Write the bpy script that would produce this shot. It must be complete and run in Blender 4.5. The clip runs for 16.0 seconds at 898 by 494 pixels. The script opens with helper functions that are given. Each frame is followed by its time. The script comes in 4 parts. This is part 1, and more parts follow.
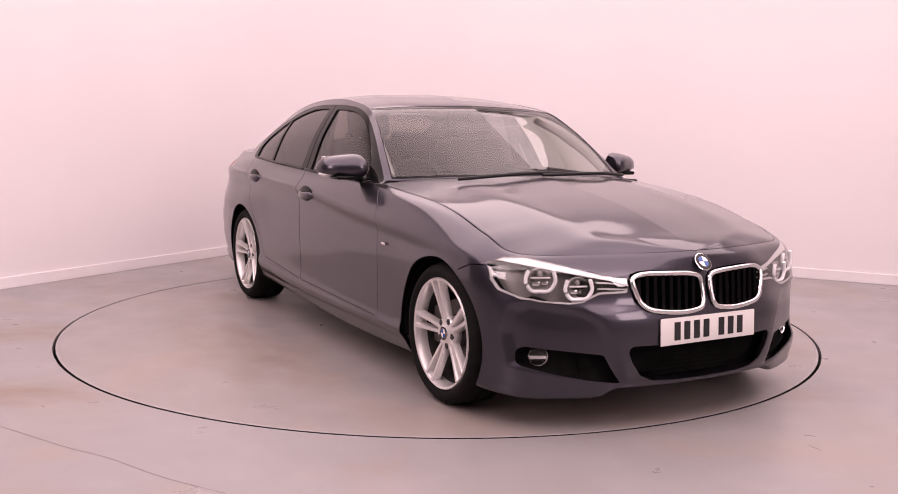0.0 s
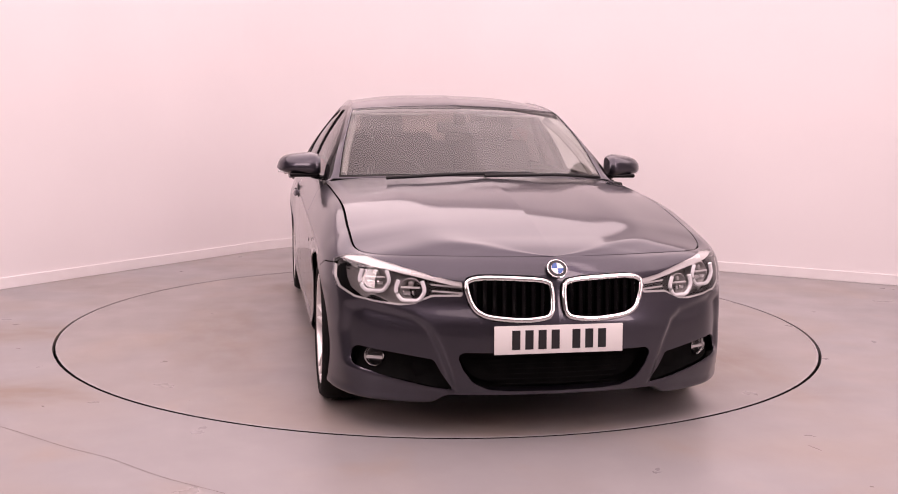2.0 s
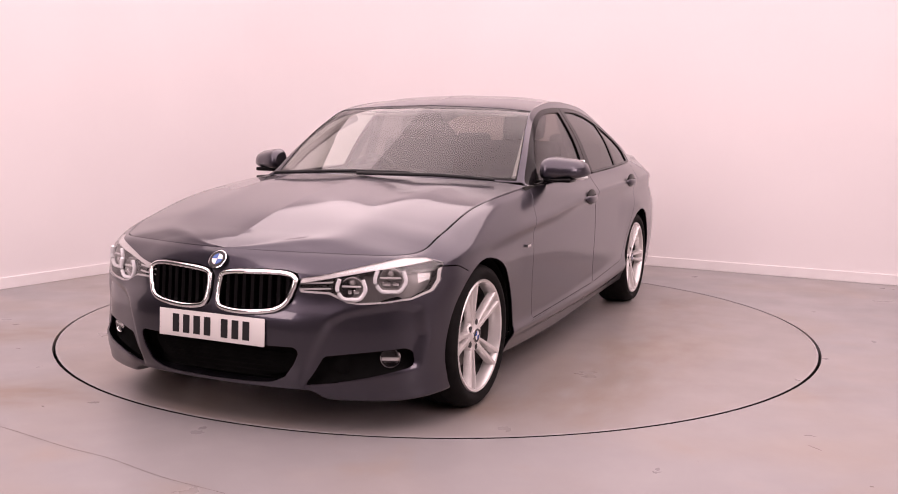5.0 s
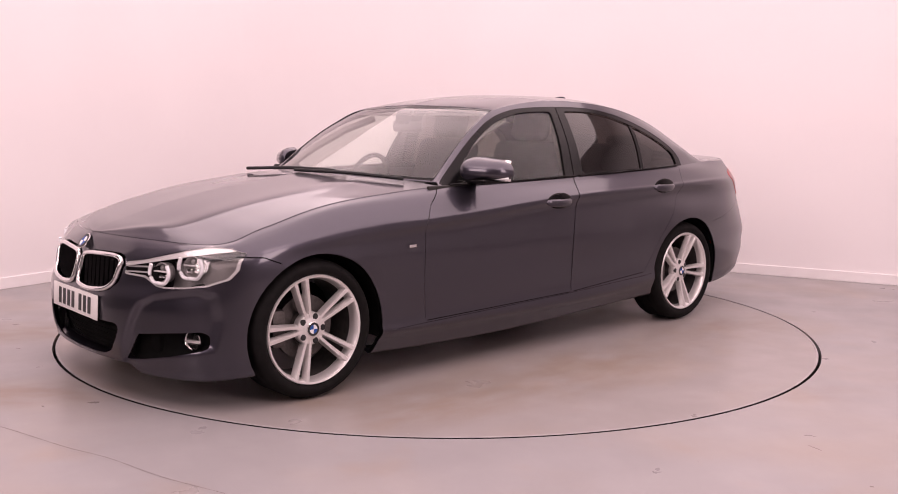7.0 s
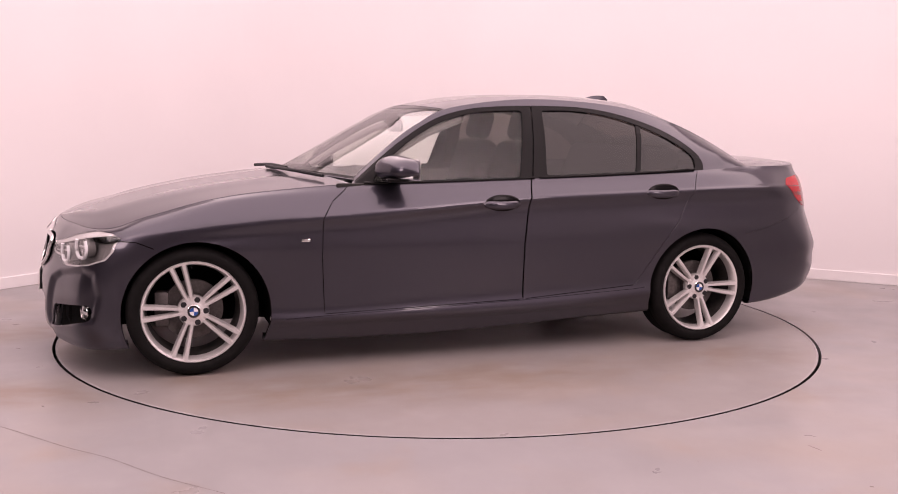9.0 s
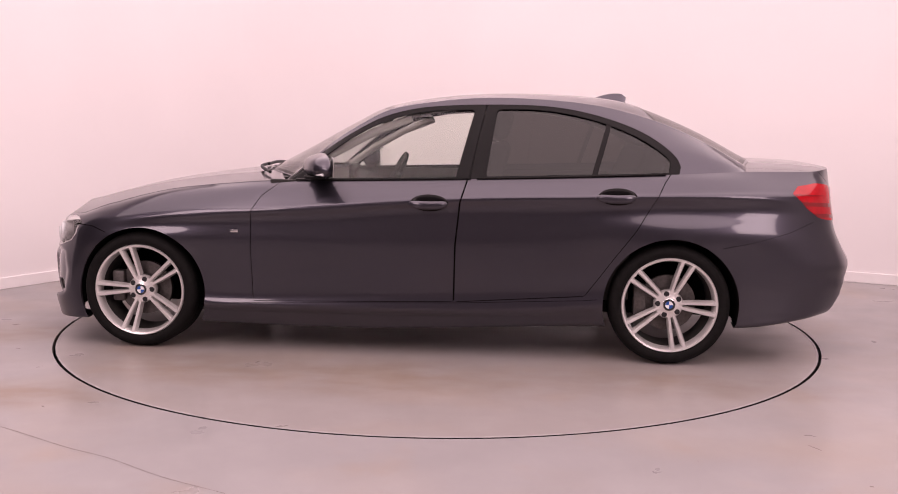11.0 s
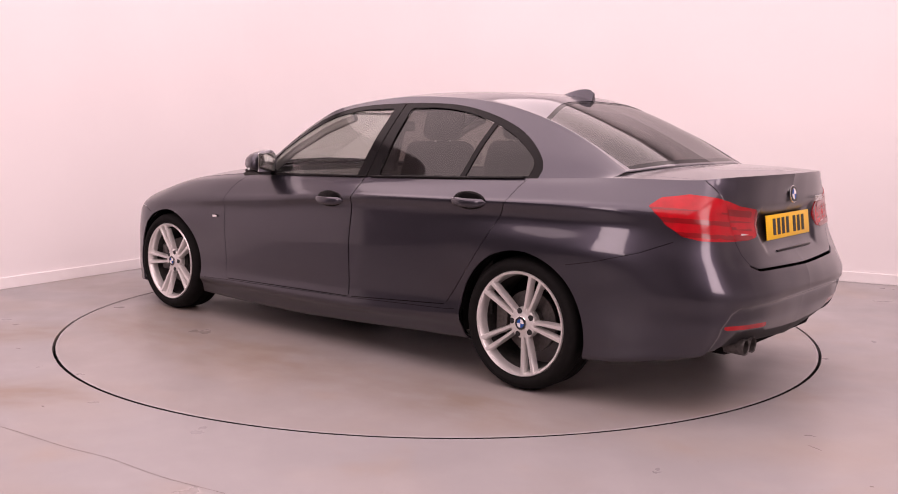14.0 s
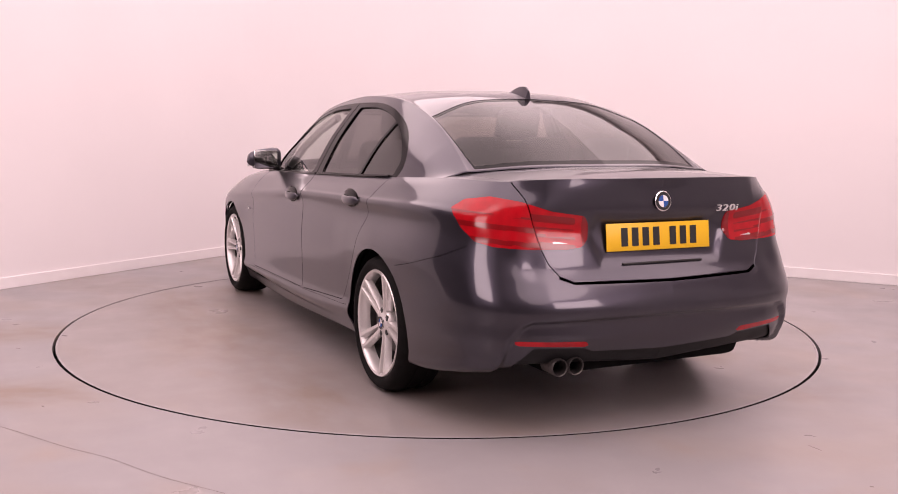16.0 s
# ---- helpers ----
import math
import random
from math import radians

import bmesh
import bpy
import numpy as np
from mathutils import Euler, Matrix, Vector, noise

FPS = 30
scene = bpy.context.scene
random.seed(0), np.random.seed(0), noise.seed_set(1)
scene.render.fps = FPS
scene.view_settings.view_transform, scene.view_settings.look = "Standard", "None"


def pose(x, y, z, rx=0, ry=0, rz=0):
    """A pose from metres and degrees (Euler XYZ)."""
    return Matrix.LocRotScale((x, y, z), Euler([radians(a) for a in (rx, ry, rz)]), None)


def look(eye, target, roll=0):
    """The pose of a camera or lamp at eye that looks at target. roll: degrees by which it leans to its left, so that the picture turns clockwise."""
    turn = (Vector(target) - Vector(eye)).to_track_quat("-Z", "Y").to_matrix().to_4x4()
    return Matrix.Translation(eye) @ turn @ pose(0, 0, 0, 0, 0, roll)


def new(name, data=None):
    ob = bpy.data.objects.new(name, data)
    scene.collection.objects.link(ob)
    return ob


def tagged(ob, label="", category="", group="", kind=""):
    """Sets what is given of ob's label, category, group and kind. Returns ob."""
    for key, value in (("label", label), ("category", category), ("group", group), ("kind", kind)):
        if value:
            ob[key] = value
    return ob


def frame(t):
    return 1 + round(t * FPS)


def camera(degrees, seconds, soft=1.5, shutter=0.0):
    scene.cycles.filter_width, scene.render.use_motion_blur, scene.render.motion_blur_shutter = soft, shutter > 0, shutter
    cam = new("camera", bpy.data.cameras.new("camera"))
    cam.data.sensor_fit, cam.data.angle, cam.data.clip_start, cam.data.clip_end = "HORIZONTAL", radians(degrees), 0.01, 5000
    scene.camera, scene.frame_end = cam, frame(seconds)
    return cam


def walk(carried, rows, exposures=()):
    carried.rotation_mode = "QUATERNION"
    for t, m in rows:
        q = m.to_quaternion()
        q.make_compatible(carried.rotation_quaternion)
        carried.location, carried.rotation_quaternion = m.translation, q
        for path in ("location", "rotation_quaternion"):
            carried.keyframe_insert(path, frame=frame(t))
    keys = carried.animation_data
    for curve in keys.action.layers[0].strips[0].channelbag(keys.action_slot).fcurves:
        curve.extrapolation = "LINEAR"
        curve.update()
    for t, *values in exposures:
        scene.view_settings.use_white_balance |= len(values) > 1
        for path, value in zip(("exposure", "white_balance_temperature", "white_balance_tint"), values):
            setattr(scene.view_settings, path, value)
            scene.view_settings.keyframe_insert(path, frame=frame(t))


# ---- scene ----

# The camera stands still on a tripod while the turntable carries the car round.
EYE = Vector((0.0, -5.797, 1.222))
YAW, PITCH, ROLL = radians(-0.562), radians(-7.416), 0.808
AIM = EYE + Vector((-math.sin(YAW) * math.cos(PITCH), math.cos(YAW) * math.cos(PITCH), math.sin(PITCH)))
cam = camera(50.858, 16.0, soft=1.0)
walk(cam, [(0, look(EYE, AIM, ROLL)), (16, look(EYE, AIM, ROLL))],
     exposures=[(0, 0.0, 6500, 10), (16, 0.0, 6500, 10)])

# ---- light ----
world = bpy.data.worlds.new("world")
world.use_nodes = True
scene.world = world
world.node_tree.nodes["Background"].inputs["Color"].default_value = (1.0, 0.92, 0.93, 1)
world.node_tree.nodes["Background"].inputs["Strength"].default_value = 0.02


def area(name, m, sx, sy, power, colour=(1.0, 0.76, 0.785)):
    lamp = bpy.data.lights.new(name, "AREA")
    lamp.shape, lamp.size, lamp.size_y, lamp.energy, lamp.color = "RECTANGLE", sx, sy, power, colour
    ob = new(name, lamp)
    ob.matrix_world = m
    return ob


# ---- materials ----
def material(name, colour, rough=0.5, metal=0.0, coat=0.0, spec=0.5, glow=0.0, var=0.0, scale=20.0, bump=0.0, bscale=200.0, coat_rough=0.03):
    mat = bpy.data.materials.new(name)
    mat.use_nodes = True
    nt = mat.node_tree
    b = nt.nodes["Principled BSDF"]
    b.inputs["Base Color"].default_value = (*colour, 1)
    b.inputs["Roughness"].default_value = rough
    b.inputs["Metallic"].default_value = metal
    b.inputs["Coat Weight"].default_value = coat
    b.inputs["Coat Roughness"].default_value = coat_rough
    b.inputs["Specular IOR Level"].default_value = spec
    if glow:
        b.inputs["Emission Color"].default_value = (*colour, 1)
        b.inputs["Emission Strength"].default_value = glow
    co = nt.nodes.new("ShaderNodeTexCoord")
    if var:
        n1 = nt.nodes.new("ShaderNodeTexNoise")
        n1.inputs["Scale"].default_value, n1.inputs["Detail"].default_value = scale, 6
        nt.links.new(co.outputs["Object"], n1.inputs["Vector"])
        ramp = nt.nodes.new("ShaderNodeMapRange")
        ramp.inputs["From Min"].default_value, ramp.inputs["From Max"].default_value = 0.3, 0.7
        ramp.inputs["To Min"].default_value, ramp.inputs["To Max"].default_value = 1 - var, 1 + var
        nt.links.new(n1.outputs["Fac"], ramp.inputs["Value"])
        mul = nt.nodes.new("ShaderNodeMix")
        mul.data_type, mul.blend_type = "RGBA", "MULTIPLY"
        mul.inputs["Factor"].default_value = 1
        mul.inputs["A"].default_value = (*colour, 1)
        nt.links.new(ramp.outputs["Result"], mul.inputs["B"])
        nt.links.new(mul.outputs["Result"], b.inputs["Base Color"])
    if bump:
        n2 = nt.nodes.new("ShaderNodeTexNoise")
        n2.inputs["Scale"].default_value = bscale
        nt.links.new(co.outputs["Object"], n2.inputs["Vector"])
        bp_ = nt.nodes.new("ShaderNodeBump")
        bp_.inputs["Strength"].default_value, bp_.inputs["Distance"].default_value = bump, 0.002
        nt.links.new(n2.outputs["Fac"], bp_.inputs["Height"])
        nt.links.new(bp_.outputs["Normal"], b.inputs["Normal"])
    return mat


def pane(name, tint, gloss=0.04, rough=0.0):
    """Thin glass: clear in its tint, with a mirror coat that grows at grazing angles."""
    mat = bpy.data.materials.new(name)
    mat.use_nodes = True
    nt = mat.node_tree
    nt.nodes.remove(nt.nodes["Principled BSDF"])
    clear = nt.nodes.new("ShaderNodeBsdfTransparent")
    clear.inputs["Color"].default_value = (*tint, 1)
    shine = nt.nodes.new("ShaderNodeBsdfGlossy")
    shine.inputs["Roughness"].default_value = rough
    fr = nt.nodes.new("ShaderNodeLayerWeight")
    fr.inputs["Blend"].default_value = 0.5
    power = nt.nodes.new("ShaderNodeMath")
    power.operation = "POWER"
    power.inputs[1].default_value = 4.0
    add = nt.nodes.new("ShaderNodeMath")
    add.operation, add.use_clamp = "MULTIPLY_ADD", True
    add.inputs[1].default_value, add.inputs[2].default_value = 0.9, 0.06 + gloss
    mix = nt.nodes.new("ShaderNodeMixShader")
    nt.links.new(fr.outputs["Facing"], power.inputs[0])
    nt.links.new(power.outputs[0], add.inputs[0])
    nt.links.new(add.outputs[0], mix.inputs["Fac"])
    nt.links.new(clear.outputs[0], mix.inputs[1])
    nt.links.new(shine.outputs[0], mix.inputs[2])
    nt.links.new(mix.outputs[0], nt.nodes["Material Output"].inputs["Surface"])
    return mat


PAINT = material("metallic grey paint", (0.050, 0.046, 0.061), 0.33, 0.88, 0.85, var=0.10, scale=900, coat_rough=0.06)
BLACK = material("black plastic", (0.010, 0.010, 0.011), 0.5, spec=0.25, var=0.2, scale=60)
GLOSSBLACK = material("gloss black trim", (0.006, 0.0055, 0.006), 0.15, spec=0.12)
UNDER = material("dark underbody", (0.006, 0.006, 0.006), 0.9, spec=0.05, var=0.3, scale=15)
RUBBER = material("tyre rubber", (0.007, 0.0065, 0.0065), 0.75, spec=0.12, var=0.25, scale=30, bump=0.3, bscale=300)
ALLOY = material("silver alloy", (0.74, 0.72, 0.71), 0.33, 0.6, 0.5, var=0.05, scale=200)
CHROME = material("chrome", (0.85, 0.84, 0.84), 0.08, 1.0)
SATIN = material("satin silver", (0.75, 0.73, 0.73), 0.3, 0.5)
IRON = material("brake iron", (0.11, 0.10, 0.097), 0.5, 0.8, var=0.2, scale=80)
CLOTH = material("black seat cloth", (0.018, 0.017, 0.017), 0.85, spec=0.1, var=0.2, scale=90)
DASH = material("dashboard plastic", (0.022, 0.021, 0.02), 0.6, spec=0.2, var=0.15, scale=120)
HEADLINE = material("grey headlining", (0.33, 0.31, 0.30), 0.9, var=0.06, scale=200)
RED = material("red lamp lens", (0.38, 0.004, 0.010), 0.12, coat=0.1, spec=0.35, var=0.15, scale=25)
DARKRED = material("dark red lamp lens", (0.20, 0.002, 0.005), 0.15, coat=0.4)
LAMPGREY = material("lamp reflector", (0.74, 0.72, 0.72), 0.25, 0.3)
LAMPDARK = material("lamp housing", (0.30, 0.285, 0.28), 0.35, 0.3)
WHITE = material("white reflective plate", (0.80, 0.78, 0.76), 0.4)
YELLOW = material("yellow reflective plate", (0.82, 0.49, 0.010), 0.4)
INK = material("black lettering", (0.01, 0.01, 0.012), 0.45)
BLUE = material("badge blue", (0.02, 0.09, 0.35), 0.25, coat=0.5)
BADGEWHITE = material("badge white", (0.8, 0.8, 0.82), 0.25, coat=0.5)
GLASS = pane("clear glass", (0.84, 0.88, 0.84), -0.02)
SCREEN = pane("windscreen glass", (0.68, 0.70, 0.67), 0.015)
TINT = pane("tinted glass", (0.13, 0.118, 0.112), -0.01)
REARTINT = pane("tinted rear glass", (0.20, 0.165, 0.15), -0.025)
LENS = pane("clear lamp lens", (0.95, 0.95, 0.95), 0.05)


# ---- mesh helpers ----
def spline(knots, xs):
    """Smooth curve through (x, values...) knots: monotone cubic in each value."""
    k = np.array(knots, float)
    order = np.argsort(k[:, 0])
    k = k[order]
    x, out = k[:, 0], []
    h = np.diff(x)
    xs = np.clip(np.asarray(xs, float), x[0], x[-1])
    i = np.clip(np.searchsorted(x, xs, side="right") - 1, 0, len(x) - 2)
    t = (xs - x[i]) / h[i]
    for c in range(1, k.shape[1]):
        y = k[:, c]
        d = np.diff(y) / h
        m = np.concatenate([[d[0]], (d[:-1] * h[1:] + d[1:] * h[:-1]) / (h[1:] + h[:-1]), [d[-1]]])
        flat = np.concatenate([[False], d[:-1] * d[1:] <= 0, [False]])
        m[flat] = 0
        for j in range(len(d)):
            lim = 3 * abs(d[j])
            m[j], m[j + 1] = np.clip(m[j], -lim, lim), np.clip(m[j + 1], -lim, lim)
        out.append((2 * t**3 - 3 * t**2 + 1) * y[i] + (t**3 - 2 * t**2 + t) * h[i] * m[i]
                   + (-2 * t**3 + 3 * t**2) * y[i + 1] + (t**3 - t**2) * h[i] * m[i + 1])
    return np.stack(out, -1) if len(out) > 1 else out[0]


def curve(points, n):
    """n points of a Catmull-Rom curve through the given points, even in length."""
    p = np.array(points, float)
    p = np.vstack([2 * p[0] - p[1], p, 2 * p[-1] - p[-2]])
    t = np.linspace(0, 1, 40, endpoint=False)[:, None]
    out = [0.5 * (2 * p[i] + (p[i + 1] - p[i - 1]) * t + (2 * p[i - 1] - 5 * p[i] + 4 * p[i + 1] - p[i + 2]) * t**2
                  + (3 * p[i] - 3 * p[i + 1] + p[i + 2] - p[i - 1]) * t**3) for i in range(1, len(p) - 2)]
    out = np.vstack(out + [p[-2][None]])
    s = np.concatenate([[0], np.cumsum(np.linalg.norm(np.diff(out, axis=0), axis=1))])
    at = np.linspace(0, s[-1], n)
    return np.stack([np.interp(at, s, out[:, c]) for c in range(p.shape[1])], -1)


class Skin:
    """A smooth sheet of faces, each corner with place, normal and two parameters, that can be cut along lines."""

    def __init__(self, grid, pu, pv, flip=False):
        n, m = grid.shape[:2]
        du, dv = np.gradient(grid, axis=0), np.gradient(grid, axis=1)
        nor = np.cross(du, dv)
        nor /= np.linalg.norm(nor, axis=2, keepdims=True) + 1e-12
        if flip:
            nor = -nor
        uu, vv = np.meshgrid(pu, pv, indexing="ij")
        self.v = np.concatenate([grid, nor, uu[..., None], vv[..., None]], 2).reshape(-1, 8).tolist()
        self.faces = []
        for i in range(n - 1):
            for j in range(m - 1):
                q = (i * m + j, (i + 1) * m + j, (i + 1) * m + j + 1, i * m + j + 1)
                self.faces.append(q[::-1] if flip else q)

    def cut(self, faces, fn):
        """Splits the faces along fn = 0: those inside (fn < 0) and those outside."""
        used = sorted({i for f in faces for i in f})
        if not used:
            return [], []
        val = dict(zip(used, fn(np.array([self.v[i] for i in used]))))
        made, inside, outside = {}, [], []
        for f in faces:
            s = [val[i] < 0 for i in f]
            if all(s):
                inside.append(f)
            elif not any(s):
                outside.append(f)
            else:
                a, b = [], []
                for k, i in enumerate(f):
                    j = f[(k + 1) % len(f)]
                    (a if s[k] else b).append(i)
                    if s[k] != s[(k + 1) % len(f)]:
                        key = (min(i, j), max(i, j))
                        if key not in made:
                            t = val[key[0]] / (val[key[0]] - val[key[1]])
                            p, q = self.v[key[0]], self.v[key[1]]
                            self.v.append([p[c] + (q[c] - p[c]) * t for c in range(8)])
                            made[key] = len(self.v) - 1
                        a.append(made[key]), b.append(made[key])
                if len(a) > 2:
                    inside.append(tuple(a))
                if len(b) > 2:
                    outside.append(tuple(b))
        return inside, outside


    def groove(self, faces, fn):
        """Takes a narrow strip out of the faces, which are made finer along it first."""
        size = 0.03
        for _ in range(3):
            used = sorted({i for f in faces for i in f})
            val = dict(zip(used, fn(np.array([self.v[i] for i in used])))) if used else {}
            out, mids = [], {}
            for f in faces:
                if min(val[i] for i in f) > size:
                    out.append(f)
                    continue
                n = len(f)
                self.v.append([sum(self.v[i][c] for i in f) / n for c in range(8)])
                centre, m = len(self.v) - 1, []
                for k in range(n):
                    key = (min(f[k], f[(k + 1) % n]), max(f[k], f[(k + 1) % n]))
                    if key not in mids:
                        self.v.append([(a + b) / 2 for a, b in zip(self.v[key[0]], self.v[key[1]])])
                        mids[key] = len(self.v) - 1
                    m.append(mids[key])
                out += [(f[k], m[k], centre, m[k - 1]) for k in range(n)]
            faces, size = out, size / 2.2
        return self.cut(faces, fn)[1]


def shape(poly, axes=(0, 2), grow=0.0, where=None):
    """A cutting line: the closed polygon, grown with round corners, seen along the axis that is left out."""
    p = np.array(poly, float)
    q = np.roll(p, -1, axis=0)

    def fn(v):
        w = v[:, axes]
        d, inside = np.full(len(w), 9.0), np.zeros(len(w), bool)
        for a, b in zip(p, q):
            e = b - a
            r = w - a
            t = np.clip((r @ e) / (e @ e + 1e-12), 0, 1)
            d = np.minimum(d, np.linalg.norm(r - t[:, None] * e, axis=1))
            hit = ((a[1] > w[:, 1]) != (b[1] > w[:, 1])) & (w[:, 0] < (b[0] - a[0]) * (w[:, 1] - a[1]) / (b[1] - a[1] + 1e-12) + a[0])
            inside ^= hit
        d = np.where(inside, -d, d) - grow
        return d if where is None else np.where(where(v), d, np.maximum(d, 0.01))
    return fn


def line(points, half, axes=(0, 2), where=None):
    """A strip of that half width along an open line."""
    p = np.array(points, float)

    def fn(v):
        w = v[:, axes]
        d = np.full(len(w), 9.0)
        for a, b in zip(p[:-1], p[1:]):
            e, r = b - a, w - a
            t = np.clip((r @ e) / (e @ e), 0, 1)
            d = np.minimum(d, np.linalg.norm(r - t[:, None] * e, axis=1))
        d = d - half
        return d if where is None else np.where(where(v), d, np.maximum(d, 0.01))
    return fn


def sheet(name, skin, faces, mat, parent, side=1, both=False, push=0.0, label="", thick=0.0):
    """Links faces of a skin as a mesh part; side -1 mirrors it to the car's right, both joins the two halves."""
    verts, nors, polys = [], [], []
    for sg in ((1, -1) if both else (side,)):
        index = {}
        for f in faces:
            ids = []
            for i in f:
                if i not in index:
                    x, y, z, nx, ny, nz = skin.v[i][:6]
                    index[i] = len(verts)
                    verts.append((x + nx * push, (y + ny * push) * sg, z + nz * push))
                    nors.append((nx, ny * sg, nz))
                ids.append(index[i])
            polys.append(ids if sg > 0 else ids[::-1])
    if thick:
        edges = {}
        for f in polys:
            for a, b in zip(f, f[1:] + f[:1]):
                edges[(a, b)] = edges.get((a, b), 0) + 1
        n0 = len(verts)
        verts += [tuple(v[c] - nors[i][c] * thick for c in range(3)) for i, v in enumerate(verts)]
        nors += [tuple(-c for c in q) for q in nors]
        rims = [(a, b) for a, b in edges if (b, a) not in edges]
        polys += [[i + n0 for i in f[::-1]] for f in polys] + [[b, a, a + n0, b + n0] for a, b in rims]
    me = bpy.data.meshes.new(name)
    me.from_pydata(verts, [], polys)
    me.polygons.foreach_set("use_smooth", [True] * len(polys))
    me.normals_split_custom_set_from_vertices(nors)
    me.materials.append(mat)
    ob = new(name, me)
    ob.parent = parent
    if label:
        ob["label"] = label
    return ob


def part(name, bm, mat, parent, label="", m=None, smooth=True):
    if m is not None:
        bm.transform(m)
    me = bpy.data.meshes.new(name)
    for f in bm.faces:
        f.smooth = smooth
    bm.to_mesh(me)
    bm.free()
    me.materials.append(mat)
    if smooth:
        me.set_sharp_from_angle(angle=radians(38))
    ob = new(name, me)
    ob.parent = parent
    if label:
        ob["label"] = label
    return ob


def box(sx, sy, sz, at=(0, 0, 0), bevel=0.0, seg=2, m=None):
    bm = bmesh.new()
    bmesh.ops.create_cube(bm, size=1)
    bmesh.ops.scale(bm, vec=(sx, sy, sz), verts=bm.verts)
    if bevel:
        bmesh.ops.bevel(bm, geom=bm.edges[:], offset=bevel, segments=seg, affect="EDGES", profile=0.5)
    if m is not None:
        bm.transform(m)
    bmesh.ops.translate(bm, vec=at, verts=bm.verts)
    return bm


def lathe(profile, n=64, axis="y"):
    """A solid of revolution round the y axis from (radius, depth) points."""
    bm = bmesh.new()
    rings = []
    for k in range(n):
        a = 2 * math.pi * k / n
        rings.append([bm.verts.new((r * math.cos(a), d, r * math.sin(a))) for r, d in profile])
    for k in range(n):
        a, b = rings[k], rings[(k + 1) % n]
        for j in range(len(profile) - 1):
            bm.faces.new((a[j], a[j + 1], b[j + 1], b[j]))
    bmesh.ops.remove_doubles(bm, verts=bm.verts, dist=1e-5)
    bmesh.ops.recalc_face_normals(bm, faces=bm.faces)
    return bm


def loft(sections, close=True):
    """A solid through closed sections (lists of points), capped at both ends."""
    bm = bmesh.new()
    rows = [[bm.verts.new(p) for p in s] for s in sections]
    for a, b in zip(rows, rows[1:]):
        for k in range(len(a)):
            j = (k + 1) % len(a)
            bm.faces.new((a[k], a[j], b[j], b[k]))
    if close:
        bm.faces.new(rows[0][::-1]), bm.faces.new(rows[-1])
    bmesh.ops.recalc_face_normals(bm, faces=bm.faces)
    return bm


def tube(points, r, n=10, closed=False):
    """A round bar along points."""
    p = [Vector(q) for q in points]
    bm, rows = bmesh.new(), []
    for i, q in enumerate(p):
        a = p[(i - 1) % len(p)] if closed or i else p[0]
        b = p[(i + 1) % len(p)] if closed or i < len(p) - 1 else p[-1]
        t = (b - a).normalized()
        up = Vector((0, 0, 1)) if abs(t.z) < 0.9 else Vector((1, 0, 0))
        s = t.cross(up).normalized()
        w = s.cross(t)
        rows.append([bm.verts.new(q + (s * math.cos(2 * math.pi * k / n) + w * math.sin(2 * math.pi * k / n)) * r) for k in range(n)])
    pairs = list(zip(rows, rows[1:])) + ([(rows[-1], rows[0])] if closed else [])
    for a, b in pairs:
        for k in range(n):
            bm.faces.new((a[k], a[(k + 1) % n], b[(k + 1) % n], b[k]))
    if not closed:
        bm.faces.new(rows[0][::-1]), bm.faces.new(rows[-1])
    bmesh.ops.recalc_face_normals(bm, faces=bm.faces)
    return bm


# ---- the place ----
def slab(name, verts, faces, mat, label, category, kind="structure"):
    me = bpy.data.meshes.new(name)
    me.from_pydata(verts, [], faces)
    me.materials.append(mat)
    return tagged(new(name, me), label, category, kind=kind)


WALLPAINT = material("white wall paint", (0.80, 0.765, 0.77), 0.75, var=0.02, scale=0.8, bump=0.15, bscale=150)
DARKWALL = material("dark wall paint", (0.06, 0.058, 0.06), 0.8, var=0.05, scale=1.5)
GREYWALL = material("grey wall paint", (0.62, 0.60, 0.605), 0.8, var=0.05, scale=1.5)
TABLE_R = 2.226
CORNER = Vector((-1.16, 4.08, 0))
DIR_L, DIR_R = Vector((-0.532, -0.847, 0)), Vector((0.886, -0.463, 0))
ROOM_H = 3.4


def prism(name, a, b, inward, thick, z0, z1, mat, label, category, bevel=0.0):
    """An upright board from a to b on the floor plan, its front on that line and its body behind it."""
    back = -inward * thick
    base = [a, b, b + back, a + back]
    v = [(p.x, p.y, z) for z in (z0, z1) for p in base]
    f = [(0, 1, 5, 4), (1, 2, 6, 5), (2, 3, 7, 6), (3, 0, 4, 7), (4, 5, 6, 7), (3, 2, 1, 0)]
    ob = slab(name, v, f, mat, label, category)
    if bevel:
        md = ob.modifiers.new("edge", "BEVEL")
        md.width, md.segments = bevel, 2
    return ob


def cove(length):
    """The rounded corner between the two white walls, as points on the plan."""
    a, b = CORNER + DIR_L * length, CORNER + DIR_R * length
    return [a * (1 - t) ** 2 + CORNER * (2 * t * (1 - t)) + b * t * t for t in [k / 24 for k in range(25)]]


